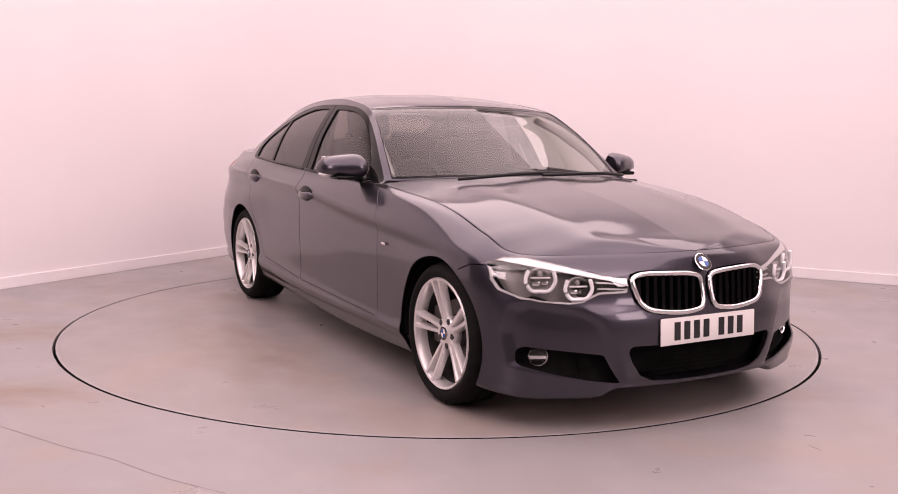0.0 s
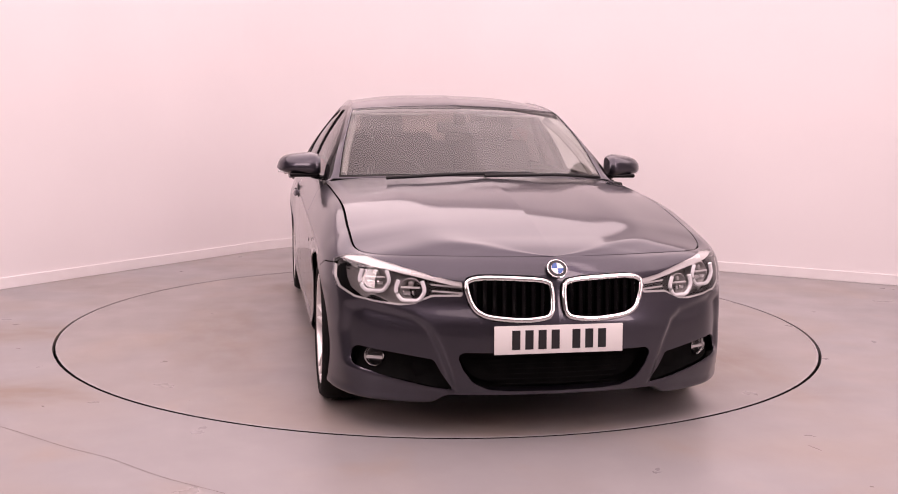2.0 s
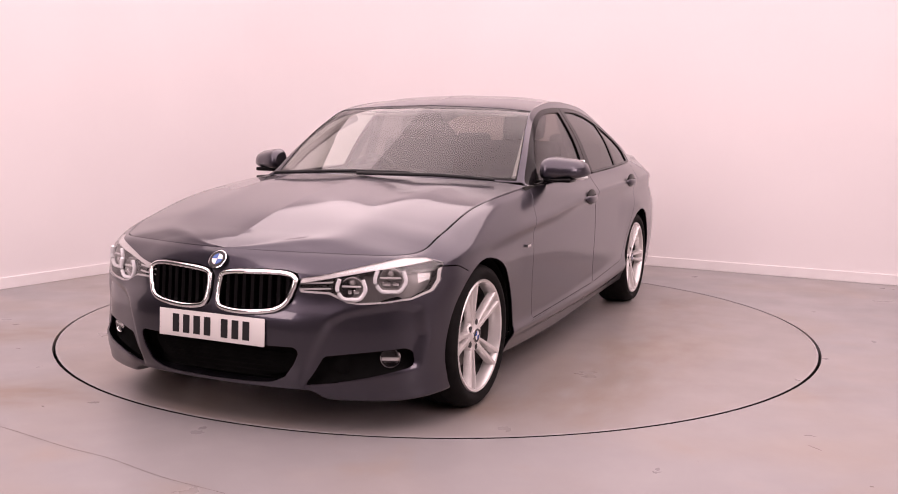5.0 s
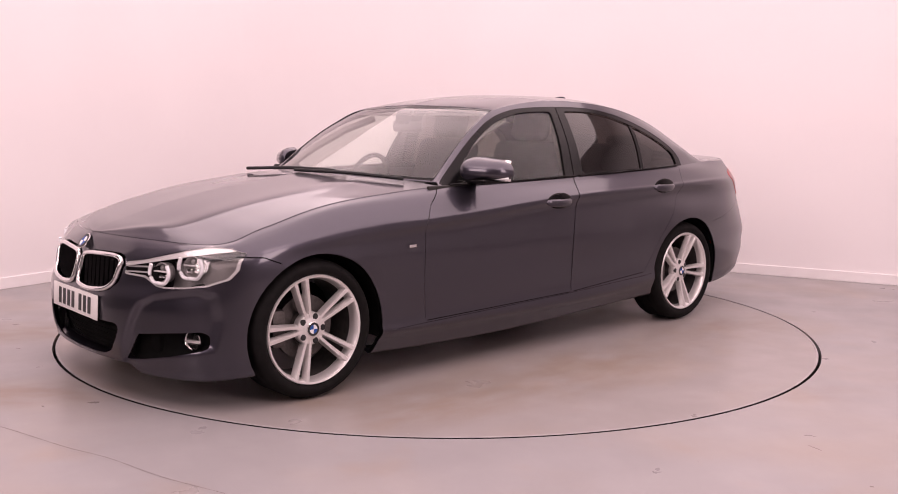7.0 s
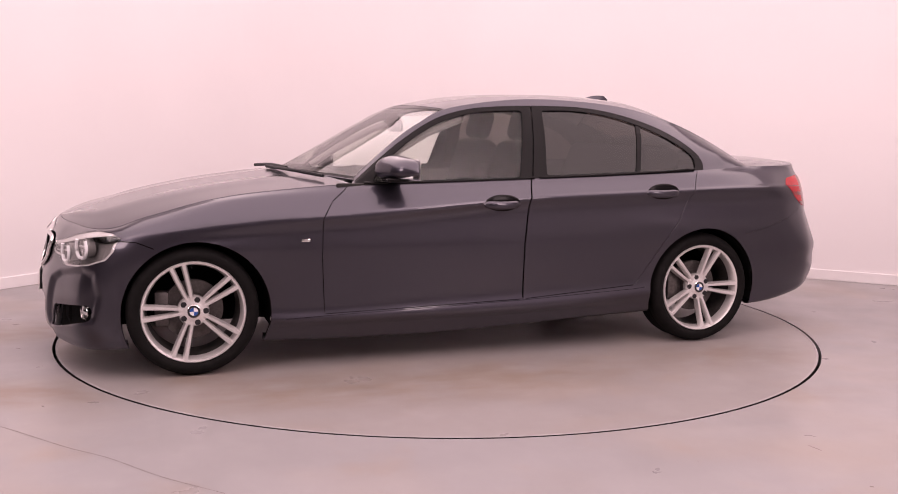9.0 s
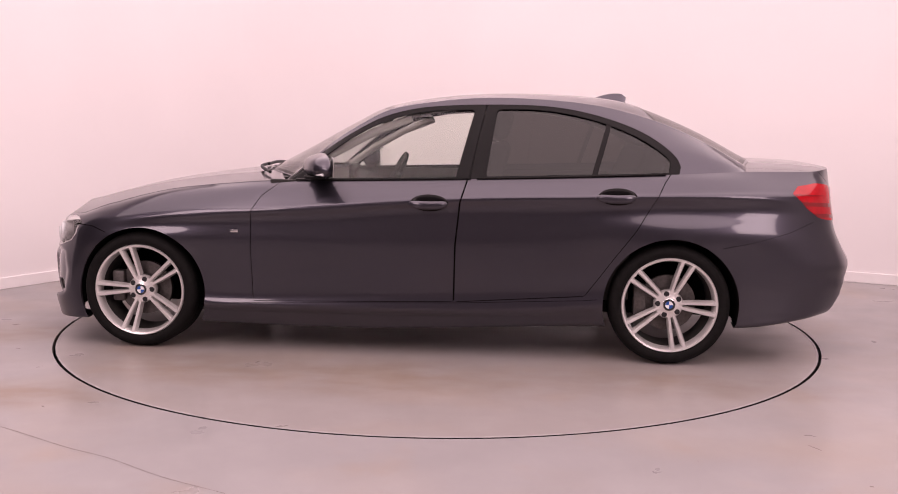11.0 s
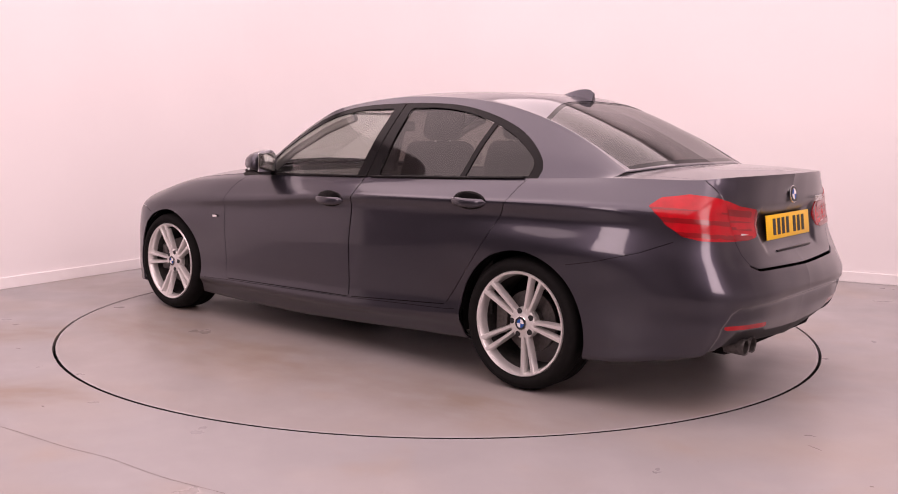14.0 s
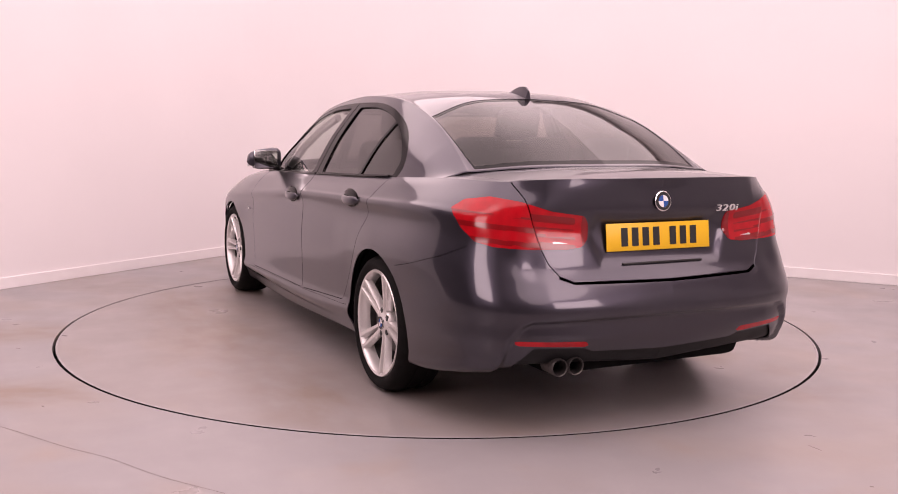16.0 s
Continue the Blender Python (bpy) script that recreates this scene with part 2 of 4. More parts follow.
def bend(name, points, thick, z0, z1, mat, label, category):
    """An upright curved wall along points, its body on the outer side."""
    out = []
    for i, p in enumerate(points):
        t = points[min(i + 1, len(points) - 1)] - points[max(i - 1, 0)]
        out.append(p + Vector((-t.y, t.x, 0)).normalized() * thick)
    v = [(p.x, p.y, z) for row in (points, out) for z in (z0, z1) for p in row]
    n = len(points)
    f = []
    for k in range(n - 1):
        f += [(k, k + 1, n + k + 1, n + k), (2 * n + k + 1, 2 * n + k, 3 * n + k, 3 * n + k + 1), (n + k, n + k + 1, 3 * n + k + 1, 3 * n + k)]
    ob = slab(name, v, f, mat, label, category)
    ob.data.polygons.foreach_set("use_smooth", [True] * len(ob.data.polygons))
    ob.data.set_sharp_from_angle(angle=radians(40))
    return ob


def build_room():
    far_l = CORNER + DIR_L * 13.0
    far_r = CORNER + DIR_R * 10.0
    far = far_l + far_r - CORNER
    n_l, n_r = Vector((0.847, -0.532, 0)), Vector((-0.463, -0.886, 0))
    part_l = CORNER + DIR_L * 6.2
    arc = cove(1.25)
    prism("wall_west", arc[0], part_l, n_l, 0.15, 0, ROOM_H, WALLPAINT, "plain white painted studio wall behind the turntable", "wall")
    prism("wall_southwest", part_l, far_l, n_l, 0.15, 0, ROOM_H, DARKWALL, "plain dark painted wall beside the camera", "wall")
    prism("wall_north", arc[-1], far_r, n_r, 0.15, 0, ROOM_H, WALLPAINT, "plain white painted studio wall meeting the floor", "wall")
    bend("wall_corner", arc, 0.15, 0, ROOM_H, WALLPAINT, "rounded white corner between two studio walls", "wall")
    prism("wall_east", far_r, far, -n_l, 0.15, 0, ROOM_H, GREYWALL, "plain grey painted wall closing the studio", "wall")
    prism("wall_south", far_l, far, -n_r, 0.15, 0, ROOM_H, GREYWALL, "plain grey painted wall behind the camera", "wall")
    board = material("white gloss skirting paint", (0.82, 0.79, 0.79), 0.35, var=0.03, scale=5)
    prism("baseboard", arc[0] + n_l * 0.016, part_l + n_l * 0.016, n_l, 0.014, 0.0, 0.085, board, "white painted skirting board with bright top edge", "baseboard", 0.004)
    prism("baseboard", arc[-1] + n_r * 0.016, far_r + n_r * 0.016, n_r, 0.014, 0.0, 0.085, board, "white painted skirting board with bright top edge", "baseboard", 0.004)
    mid = sum(arc, Vector()) / len(arc) + (n_l + n_r) * 3
    bend("baseboard", [p + (mid - p).normalized() * 0.016 for p in arc], 0.014, 0.0, 0.085, board, "white painted skirting board with bright top edge", "baseboard")
    corners = [CORNER, far_l, far, far_r]
    slab("ceiling", [(p.x, p.y, ROOM_H + z) for z in (0, 0.1) for p in corners], [(0, 1, 2, 3), (7, 6, 5, 4)], WALLPAINT, "plain white studio ceiling", "ceiling")
    return far_l, far_r


def floor_material(name, colour, brown, stains=()):
    """Grey floor paint, scuffed, with brown tyre marks and stains."""
    mat = material(name, colour, 0.33, spec=0.4)
    nt = mat.node_tree
    b = nt.nodes["Principled BSDF"]
    co = nt.nodes.new("ShaderNodeTexCoord")

    def noise_node(scale, detail, lo, hi, stretch=(1, 1, 1)):
        mp = nt.nodes.new("ShaderNodeMapping")
        mp.inputs["Scale"].default_value = stretch
        n = nt.nodes.new("ShaderNodeTexNoise")
        n.inputs["Scale"].default_value, n.inputs["Detail"].default_value = scale, detail
        r = nt.nodes.new("ShaderNodeMapRange")
        r.inputs["From Min"].default_value, r.inputs["From Max"].default_value = lo, hi
        nt.links.new(co.outputs["Object"], mp.inputs["Vector"])
        nt.links.new(mp.outputs["Vector"], n.inputs["Vector"])
        nt.links.new(n.outputs["Fac"], r.inputs["Value"])
        return r.outputs["Result"]

    def mix(a, colour, fac, amount):
        m = nt.nodes.new("ShaderNodeMix")
        m.data_type = "RGBA"
        k = nt.nodes.new("ShaderNodeMath")
        k.operation = "MULTIPLY"
        k.inputs[1].default_value = amount
        nt.links.new(fac, k.inputs[0])
        nt.links.new(k.outputs[0], m.inputs["Factor"])
        if a is None:
            m.inputs["A"].default_value = b.inputs["Base Color"].default_value
        else:
            nt.links.new(a, m.inputs["A"])
        m.inputs["B"].default_value = (*colour, 1)
        return m.outputs["Result"]

    c = mix(None, (0.33, 0.26, 0.20), noise_node(0.75, 6, 0.47, 0.72, (1, 1.5, 1)), brown)
    c = mix(c, (0.30, 0.23, 0.17), noise_node(2.3, 8, 0.58, 0.8), 0.5)
    c = mix(c, (0.40, 0.38, 0.38), noise_node(4, 8, 0.5, 0.8), 0.2)
    c = mix(c, (0.62, 0.58, 0.58), noise_node(26, 2, 0.775, 0.79, (1, 2.5, 1)), 0.3)
    c = mix(c, (0.10, 0.08, 0.07), noise_node(30, 2, 0.78, 0.8), 0.2)
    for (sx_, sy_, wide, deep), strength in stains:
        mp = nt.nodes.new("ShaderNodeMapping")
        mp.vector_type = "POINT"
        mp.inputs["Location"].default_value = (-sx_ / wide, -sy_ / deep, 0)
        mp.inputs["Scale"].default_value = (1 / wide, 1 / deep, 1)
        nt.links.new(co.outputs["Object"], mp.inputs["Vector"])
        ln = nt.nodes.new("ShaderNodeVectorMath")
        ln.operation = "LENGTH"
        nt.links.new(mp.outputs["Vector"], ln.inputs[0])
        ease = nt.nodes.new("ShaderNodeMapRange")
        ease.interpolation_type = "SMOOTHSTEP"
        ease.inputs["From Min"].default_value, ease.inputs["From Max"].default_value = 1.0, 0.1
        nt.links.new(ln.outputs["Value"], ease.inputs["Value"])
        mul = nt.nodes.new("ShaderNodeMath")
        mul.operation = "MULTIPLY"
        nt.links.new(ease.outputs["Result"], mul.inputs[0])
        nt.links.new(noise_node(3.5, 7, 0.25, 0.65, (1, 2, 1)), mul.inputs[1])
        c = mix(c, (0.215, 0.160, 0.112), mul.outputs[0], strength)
    nt.links.new(c, b.inputs["Base Color"])
    r = noise_node(3, 6, 0.3, 0.7)
    rr = nt.nodes.new("ShaderNodeMapRange")
    rr.inputs["To Min"].default_value, rr.inputs["To Max"].default_value = 0.27, 0.42
    nt.links.new(r, rr.inputs["Value"])
    nt.links.new(rr.outputs["Result"], b.inputs["Roughness"])
    return mat


def disc_ring(bm, r0, r1, z, n=180):
    a = [bm.verts.new((r0 * math.cos(2 * math.pi * k / n), r0 * math.sin(2 * math.pi * k / n), z)) for k in range(n)]
    b = [bm.verts.new((r1 * math.cos(2 * math.pi * k / n), r1 * math.sin(2 * math.pi * k / n), z)) for k in range(n)]
    for k in range(n):
        bm.faces.new((a[k], b[k], b[(k + 1) % n], a[(k + 1) % n]))
    return a, b


def build_floor():
    mat = floor_material("grey floor paint", (0.285, 0.272, 0.276), 0.40,
                         [((-2.45, -0.45, 0.75, 0.40), 0.75), ((-1.95, -1.70, 0.75, 0.34), 0.8), ((-2.3, 1.1, 0.8, 0.5), 0.4), ((1.75, -1.5, 0.5, 0.25), 0.35)])
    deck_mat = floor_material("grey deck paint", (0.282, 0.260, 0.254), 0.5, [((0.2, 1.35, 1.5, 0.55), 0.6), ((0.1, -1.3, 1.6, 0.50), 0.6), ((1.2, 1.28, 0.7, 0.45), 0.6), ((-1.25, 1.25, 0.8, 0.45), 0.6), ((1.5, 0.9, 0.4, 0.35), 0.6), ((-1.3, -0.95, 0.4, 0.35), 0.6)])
    # the floor, with a round well for the turntable
    bm = bmesh.new()
    a, b = disc_ring(bm, TABLE_R + 0.005, 16.0, 0)
    low = [bm.verts.new((v.co.x, v.co.y, -0.30)) for v in a]
    n = len(a)
    for k in range(n):
        bm.faces.new((a[(k + 1) % n], low[(k + 1) % n], low[k], a[k]))
    bm.faces.new(low)
    me = bpy.data.meshes.new("floor")
    bm.to_mesh(me)
    bm.free()
    me.materials.append(mat)
    # The well bottom is near-black, for the shade down in the gap.
    dark = material("turntable well", (0.012, 0.011, 0.011), 0.8)
    me.materials.append(dark)
    for f in me.polygons:
        if f.center.z < -0.2:
            f.material_index = 1
    tagged(new("floor", me), "grey painted concrete studio floor with brown stains", "floor", kind="structure")
    # the turntable
    table = tagged(new("turntable"), "large round grey floor turntable flush with the floor", "turntable")
    bm = bmesh.new()
    n = 180
    prof = [(TABLE_R - 0.022, -0.05), (TABLE_R - 0.022, 0.0)]
    rings = [[bm.verts.new((r * math.cos(2 * math.pi * k / n), r * math.sin(2 * math.pi * k / n), z)) for k in range(n)] for r, z in prof]
    for p, q in zip(rings, rings[1:]):
        for k in range(n):
            bm.faces.new((p[k], p[(k + 1) % n], q[(k + 1) % n], q[k]))
    bm.faces.new(rings[-1])
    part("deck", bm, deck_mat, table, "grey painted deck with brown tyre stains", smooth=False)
    # Pale ring: the highlight along the table's edge, put into its colour.
    bm = bmesh.new()
    prof = [(TABLE_R - 0.0215, -0.05), (TABLE_R - 0.0215, 0.0005), (TABLE_R - 0.0115, 0.0005), (TABLE_R - 0.0108, -0.0008)]
    rings = [[bm.verts.new((r * math.cos(2 * math.pi * k / n), r * math.sin(2 * math.pi * k / n), z)) for k in range(n)] for r, z in prof]
    for p, q in zip(rings, rings[1:]):
        for k in range(n):
            bm.faces.new((p[k], p[(k + 1) % n], q[(k + 1) % n], q[k]))
    bmesh.ops.recalc_face_normals(bm, faces=bm.faces)
    part("edge_highlight", bm, material("pale edge highlight", (0.34, 0.32, 0.32), 0.4, var=0.15, scale=9), table, "pale ring painted as the highlight along the turntable edge", smooth=False)
    # Outer edge wall in black: the gap's shade is put into its colour.
    side = [[(TABLE_R - 0.0105) * math.cos(2 * math.pi * k / n), (TABLE_R - 0.0105) * math.sin(2 * math.pi * k / n)] for k in range(n)]
    bm = bmesh.new()
    rings = [[bm.verts.new((x, y, z)) for x, y in side] for z in (-0.05, -0.0008)]
    for k in range(n):
        bm.faces.new((rings[0][k], rings[0][(k + 1) % n], rings[1][(k + 1) % n], rings[1][k]))
    part("edge_gap_shade", bm, material("gap shade black", (0.010, 0.009, 0.009), 0.8, spec=0.1), table, "turntable edge side painted black as the shade in the gap", smooth=False)
    return table


FAR_L, FAR_R = build_room()
TABLE = build_floor()


def floor_line(name, points, wide, label):
    """A hairline in the floor paint, as a ribbon a hair above it."""
    bm = bmesh.new()
    rows = []
    for i, (x, y) in enumerate(points):
        a, b = Vector(points[max(i - 1, 0)]), Vector(points[min(i + 1, len(points) - 1)])
        t = (b - a).normalized()
        n = Vector((-t.y, t.x)) * wide * (0.5 + 0.5 * random.random())
        rows.append([bm.verts.new((x + n.x, y + n.y, 0.0008)), bm.verts.new((x - n.x, y - n.y, 0.0008))])
    for p, q in zip(rows, rows[1:]):
        bm.faces.new((p[1], q[1], q[0], p[0]))
    me = bpy.data.meshes.new(name)
    bm.to_mesh(me)
    bm.free()
    me.materials.append(CRACK)
    tagged(new(name, me), label, "floor mark", kind="structure")


CRACK = material("dirty hairline", (0.17, 0.14, 0.13), 0.7)
floor_line("floor_crack", curve([(-2.1, -1.95), (-1.745, -2.141), (-1.557, -2.262), (-1.377, -2.380), (-1.193, -2.482), (-0.956, -2.655), (-0.70, -2.80)], 60).tolist(), 0.0016, "thin dirty crack in the grey floor paint")
floor_line("floor_scratch", [(1.445, -2.262), (1.458, -2.285), (1.474, -2.318)], 0.003, "short dark scratch on the grey floor")
floor_line("floor_speck", [(1.496, -2.682), (1.502, -2.682), (1.509, -2.683)], 0.006, "small black speck on the grey floor")
floor_line("floor_speck", [(-2.262, -0.838), (-2.250, -0.840), (-2.236, -0.842)], 0.006, "small dark fleck on the grey floor")


def ceiling_fill(at, turn, sx, sy, power):
    """One lit panel under the ceiling, added in place of unseen separate lamps."""
    ob = tagged(new("ceiling_fill"), "room-wide fill light panel added under the ceiling", "ceiling light", group="ceiling lights")
    ob.matrix_world = pose(at[0], at[1], ROOM_H - 0.05, 0, 0, turn)
    part("frame", box(sx + 0.06, sy + 0.06, 0.05, (0, 0, 0.02), 0.008), SATIN, ob)
    area("fill_panel", pose(at[0], at[1], ROOM_H - 0.062, 0, 0, turn), sx, sy, power)


# a dim, even ceiling panel and two soft lights on stands beside the camera, all added and unseen
ceiling_fill((0.37, -1.43), -27.6, 7.6, 7.6, 430)


def fill_soft_lamp(at, target, size, power):
    """A square soft light on a stand, added out of view as fill."""
    m = look(at, target)
    stand = tagged(new("fill_softbox"), "unseen square fill light with white front and black shell, added on a stand", "studio lamp", group="softboxes")
    bm = box(size + 0.06, size + 0.06, 0.04, (0, 0, 0.03), 0.01)
    part("shell", bm, BLACK, stand, "black fabric shell", m)
    back = [[(sx_ * h, sy_ * h, z) for sx_, sy_ in ((-1, -1), (1, -1), (1, 1), (-1, 1))] for h, z in ((size / 2, 0.05), (0.12, 0.40))]
    part("hood", loft(back), BLACK, stand, "", m, False)
    top = m @ Vector((0, 0, 0.3))
    part("pole", tube([(top.x, top.y, 0.0), (top.x, top.y, top.z)], 0.018, 10), BLACK, stand)
    for k in range(3):
        a = 2 * math.pi * k / 3
        part("leg", tube([(top.x, top.y, 0.45), (top.x + 0.45 * math.cos(a), top.y + 0.45 * math.sin(a), 0.012)], 0.011, 8), BLACK, stand)
    area("fill_soft_lamp", m, size, size, power)


fill_soft_lamp((-3.4, -4.9, 2.45), (0.0, 1.2, 0.9), 1.6, 62)
fill_soft_lamp((3.4, -4.9, 2.45), (0.3, 1.2, 0.9), 1.6, 62)


# ---- the car: x ahead, y to its left, z up, origin under the middle of the wheelbase ----
car = tagged(new("car"), "dark grey metallic four-door saloon car parked on the turntable", "car")

# widest outline in plan, from the middle of the nose round the left side to the middle of the tail
PLAN = curve([(2.135, 0), (2.125, 0.2), (2.09, 0.40), (2.015, 0.58), (1.91, 0.762), (1.76, 0.862), (1.57, 0.894), (1.3, 0.900), (0.8, 0.902),
              (0.2, 0.905), (-0.5, 0.905), (-1.0, 0.904), (-1.45, 0.900), (-1.8, 0.888), (-2.05, 0.850), (-2.20, 0.790), (-2.312, 0.67),
              (-2.378, 0.45), (-2.405, 0.2), (-2.412, 0)], 1200)
PLAN[:, 0] -= 0.028 * np.clip((-1.75 - PLAN[:, 0]) / 0.5, 0, 1) ** 1.5 * (0.2 + 0.8 * np.clip(PLAN[:, 1] / 0.55, 0, 1) ** 1.5)
PLEN = np.concatenate([[0], np.cumsum(np.linalg.norm(np.diff(PLAN, axis=0), axis=1))])
MID = int(np.argmax(PLAN[:, 1]))


def fy(y):
    """Length along the outline to the place in front where it is y wide."""
    return float(np.interp(y, PLAN[:MID, 1], PLEN[:MID]))


def ry(y):
    return float(np.interp(y, PLAN[MID:, 1][::-1], PLEN[MID:][::-1]))


def sx(x):
    return float(np.interp(-x, -PLAN[:, 0], PLEN))


END = PLEN[-1]
# levels from the bottom to the top edge: (length along the outline, height, set-back)
LEVELS = [
    [(0, .178, .16), (fy(.42), .176, .16), (fy(.50), .150, .15), (fy(.75), .150, .14), (sx(1.5), .17, .12), (sx(.9), .15, .12), (sx(-1), .17, .12), (sx(-1.8), .21, .14), (ry(.6), .25, .16), (END, .23, .2)],
    [(0, .178, .03), (fy(.42), .176, .03), (fy(.50), .140, .03), (fy(.70), .132, .03), (sx(1.72), .150, .02), (sx(1.5), .17, .02), (sx(.9), .142, .075), (sx(.3), .136, .075), (sx(-.2), .150, .075), (sx(-1), .192, .055), (sx(-1.8), .205, .035), (ry(.7), .275, .06), (ry(.5), .27, .09), (END, .24, .10)],
    [(0, .196, .010), (fy(.42), .194, .012), (fy(.50), .180, .010), (fy(.70), .175, .008), (sx(1.72), .20, .010), (sx(1.5), .22, .012), (sx(.9), .208, .036), (sx(0), .210, .036), (sx(-1), .240, .030), (sx(-1.8), .27, .02), (ry(.7), .335, .02), (ry(.5), .32, .05), (END, .29, .055)],
    [(0, .26, .012), (fy(.45), .255, -.004), (fy(.70), .25, -.006), (sx(1.6), .29, .016), (sx(.9), .250, .006), (sx(0), .252, .006), (sx(-.7), .275, .004), (sx(-1), .300, .004), (sx(-1.8), .36, .01), (ry(.7), .40, .004), (END, .375, .024)],
    [(0, .36, .004), (fy(.45), .36, -.006), (fy(.70), .36, -.004), (sx(1.6), .38, .014), (sx(.9), .310, .017), (sx(0), .335, .018), (sx(-1), .375, .016), (sx(-1.8), .44, .004), (ry(.7), .465, .004), (END, .448, .012)],
    [(0, .455, .006), (fy(.45), .456, .000), (fy(.70), .46, .002), (sx(1.6), .48, .010), (sx(.9), .47, .015), (sx(-1), .51, .012), (sx(-1.4), .54, -.006), (sx(-1.8), .55, .002), (ry(.7), .535, .0), (END, .520, .000)],
    [(0, .53, .030), (fy(.45), .53, .034), (fy(.70), .54, .020), (sx(1.6), .57, .002), (sx(1.35), .60, -.004), (sx(.9), .60, .009), (sx(-.8), .65, .011), (sx(-1.05), .68, .004), (sx(-1.4), .69, -.008), (sx(-1.8), .68, -.004), (ry(.7), .63, .035), (ry(.6), .615, .040), (END, .600, .022)],
    [(0, .585, .046), (fy(.45), .59, .045), (fy(.70), .60, .034), (sx(1.6), .64, .008), (sx(.9), .695, .013), (sx(.39), .722, .015), (sx(0), .758, .016), (sx(-1), .79, .018), (sx(-1.4), .80, .026), (sx(-1.8), .80, .027), (ry(.7), .72, .070), (ry(.6), .69, .080), (END, .68, .086)],
    [(0, .628, .055), (fy(.45), .632, .062), (fy(.70), .648, .048), (fy(.82), .655, .038), (sx(1.6), .692, .020), (sx(1.3), .722, .010), (sx(.9), .744, .001), (sx(.39), .780, .000), (sx(0), .812, .000), (sx(-.3), .832, .000), (sx(-1), .856, .001), (sx(-1.8), .874, .018), (ry(.7), .84, .095), (ry(.5), .82, .120), (END, .80, .124)],
    [(0, .665, .068), (fy(.45), .665, .085), (fy(.70), .679, .066), (fy(.82), .682, .058), (sx(1.6), .728, .050), (sx(1.3), .780, .040), (sx(.9), .790, .018), (sx(.39), .820, .018), (sx(0), .848, .017), (sx(-1), .882, .018), (sx(-1.8), .907, .048), (ry(.7), .91, .11), (ry(.5), .90, .115), (END, .89, .110)],
    [(0, .692, .080), (fy(.45), .691, .108), (fy(.70), .694, .085), (fy(.82), .698, .080), (sx(1.6), .752, .086), (sx(1.3), .826, .085), (sx(.9), .862, .066), (sx(.45), .882, .060), (sx(-.3), .908, .056), (sx(-1), .93, .056), (sx(-1.5), .955, .075), (sx(-1.8), .962, .11), (ry(.7), .968, .14), (ry(.5), .970, .12), (END, .972, .106)],
    [(0, .713, .098), (fy(.45), .707, .132), (fy(.70), .703, .106), (fy(.82), .707, .105), (sx(1.6), .769, .126), (sx(1.3), .845, .135), (sx(.9), .895, .118), (sx(.62), .915, .105), (sx(.45), .918, .092), (sx(-.3), .938, .074), (sx(-1), .962, .078), (sx(-1.4), .980, .098), (sx(-1.8), .998, .155), (ry(.75), 1.004, .162), (ry(.5), 1.016, .128), (END, 1.019, .098)],
]


def plan_at(s):
    p = np.stack([np.interp(s, PLEN, PLAN[:, c]) for c in (0, 1)], -1)
    e = 0.012
    a = np.stack([np.interp(np.clip(s - e, 0, END), PLEN, PLAN[:, c]) for c in (0, 1)], -1)
    b = np.stack([np.interp(np.clip(s + e, 0, END), PLEN, PLAN[:, c]) for c in (0, 1)], -1)
    t = b - a
    # the outline meets the middle plane square on
    t[s < e, 0] = 0
    t[s > END - e, 0] = 0
    t /= np.linalg.norm(t, axis=1, keepdims=True)
    return p, np.stack([t[:, 1], -t[:, 0]], -1)


def flank(s, level):
    """Points on one level of the body side, at lengths s along the outline."""
    zd = spline(LEVELS[level], s)
    p, n = plan_at(s)
    q = p - n * zd[:, 1:2]
    q[:, 1] = np.where((s < 1e-6) | (s > END - 1e-6), 0, np.maximum(q[:, 1], 0))
    return np.column_stack([q, zd[:, 0]])


def across(stack, n, keys=None):
    """Smooth sections through a stack of lines (k, m, 3): (m, n, 3). keys: the parameter of each line."""
    k = len(stack)
    keys = np.arange(k) if keys is None else np.array(keys, float)
    w = np.linspace(keys[0], keys[-1], n)
    out = np.zeros((stack.shape[1], n, 3))
    for i in range(stack.shape[1]):
        sec = stack[:, i]
        out[i] = cspline(keys, sec, w)
    return out, w


def cspline(x, y, w):
    """Cardinal cubic through points, not limited."""
    h = np.diff(x)
    d = np.diff(y, axis=0) / h[:, None]
    m = np.vstack([d[:1], (d[:-1] * h[1:, None] + d[1:] * h[:-1, None]) / (h[1:] + h[:-1])[:, None], d[-1:]])
    i = np.clip(np.searchsorted(x, w, side="right") - 1, 0, len(x) - 2)
    t = ((w - x[i]) / h[i])[:, None]
    hh = h[i][:, None]
    return (2 * t**3 - 3 * t**2 + 1) * y[i] + (t**3 - 2 * t**2 + t) * hh * m[i] + (-2 * t**3 + 3 * t**2) * y[i + 1] + (t**3 - t**2) * hh * m[i + 1]


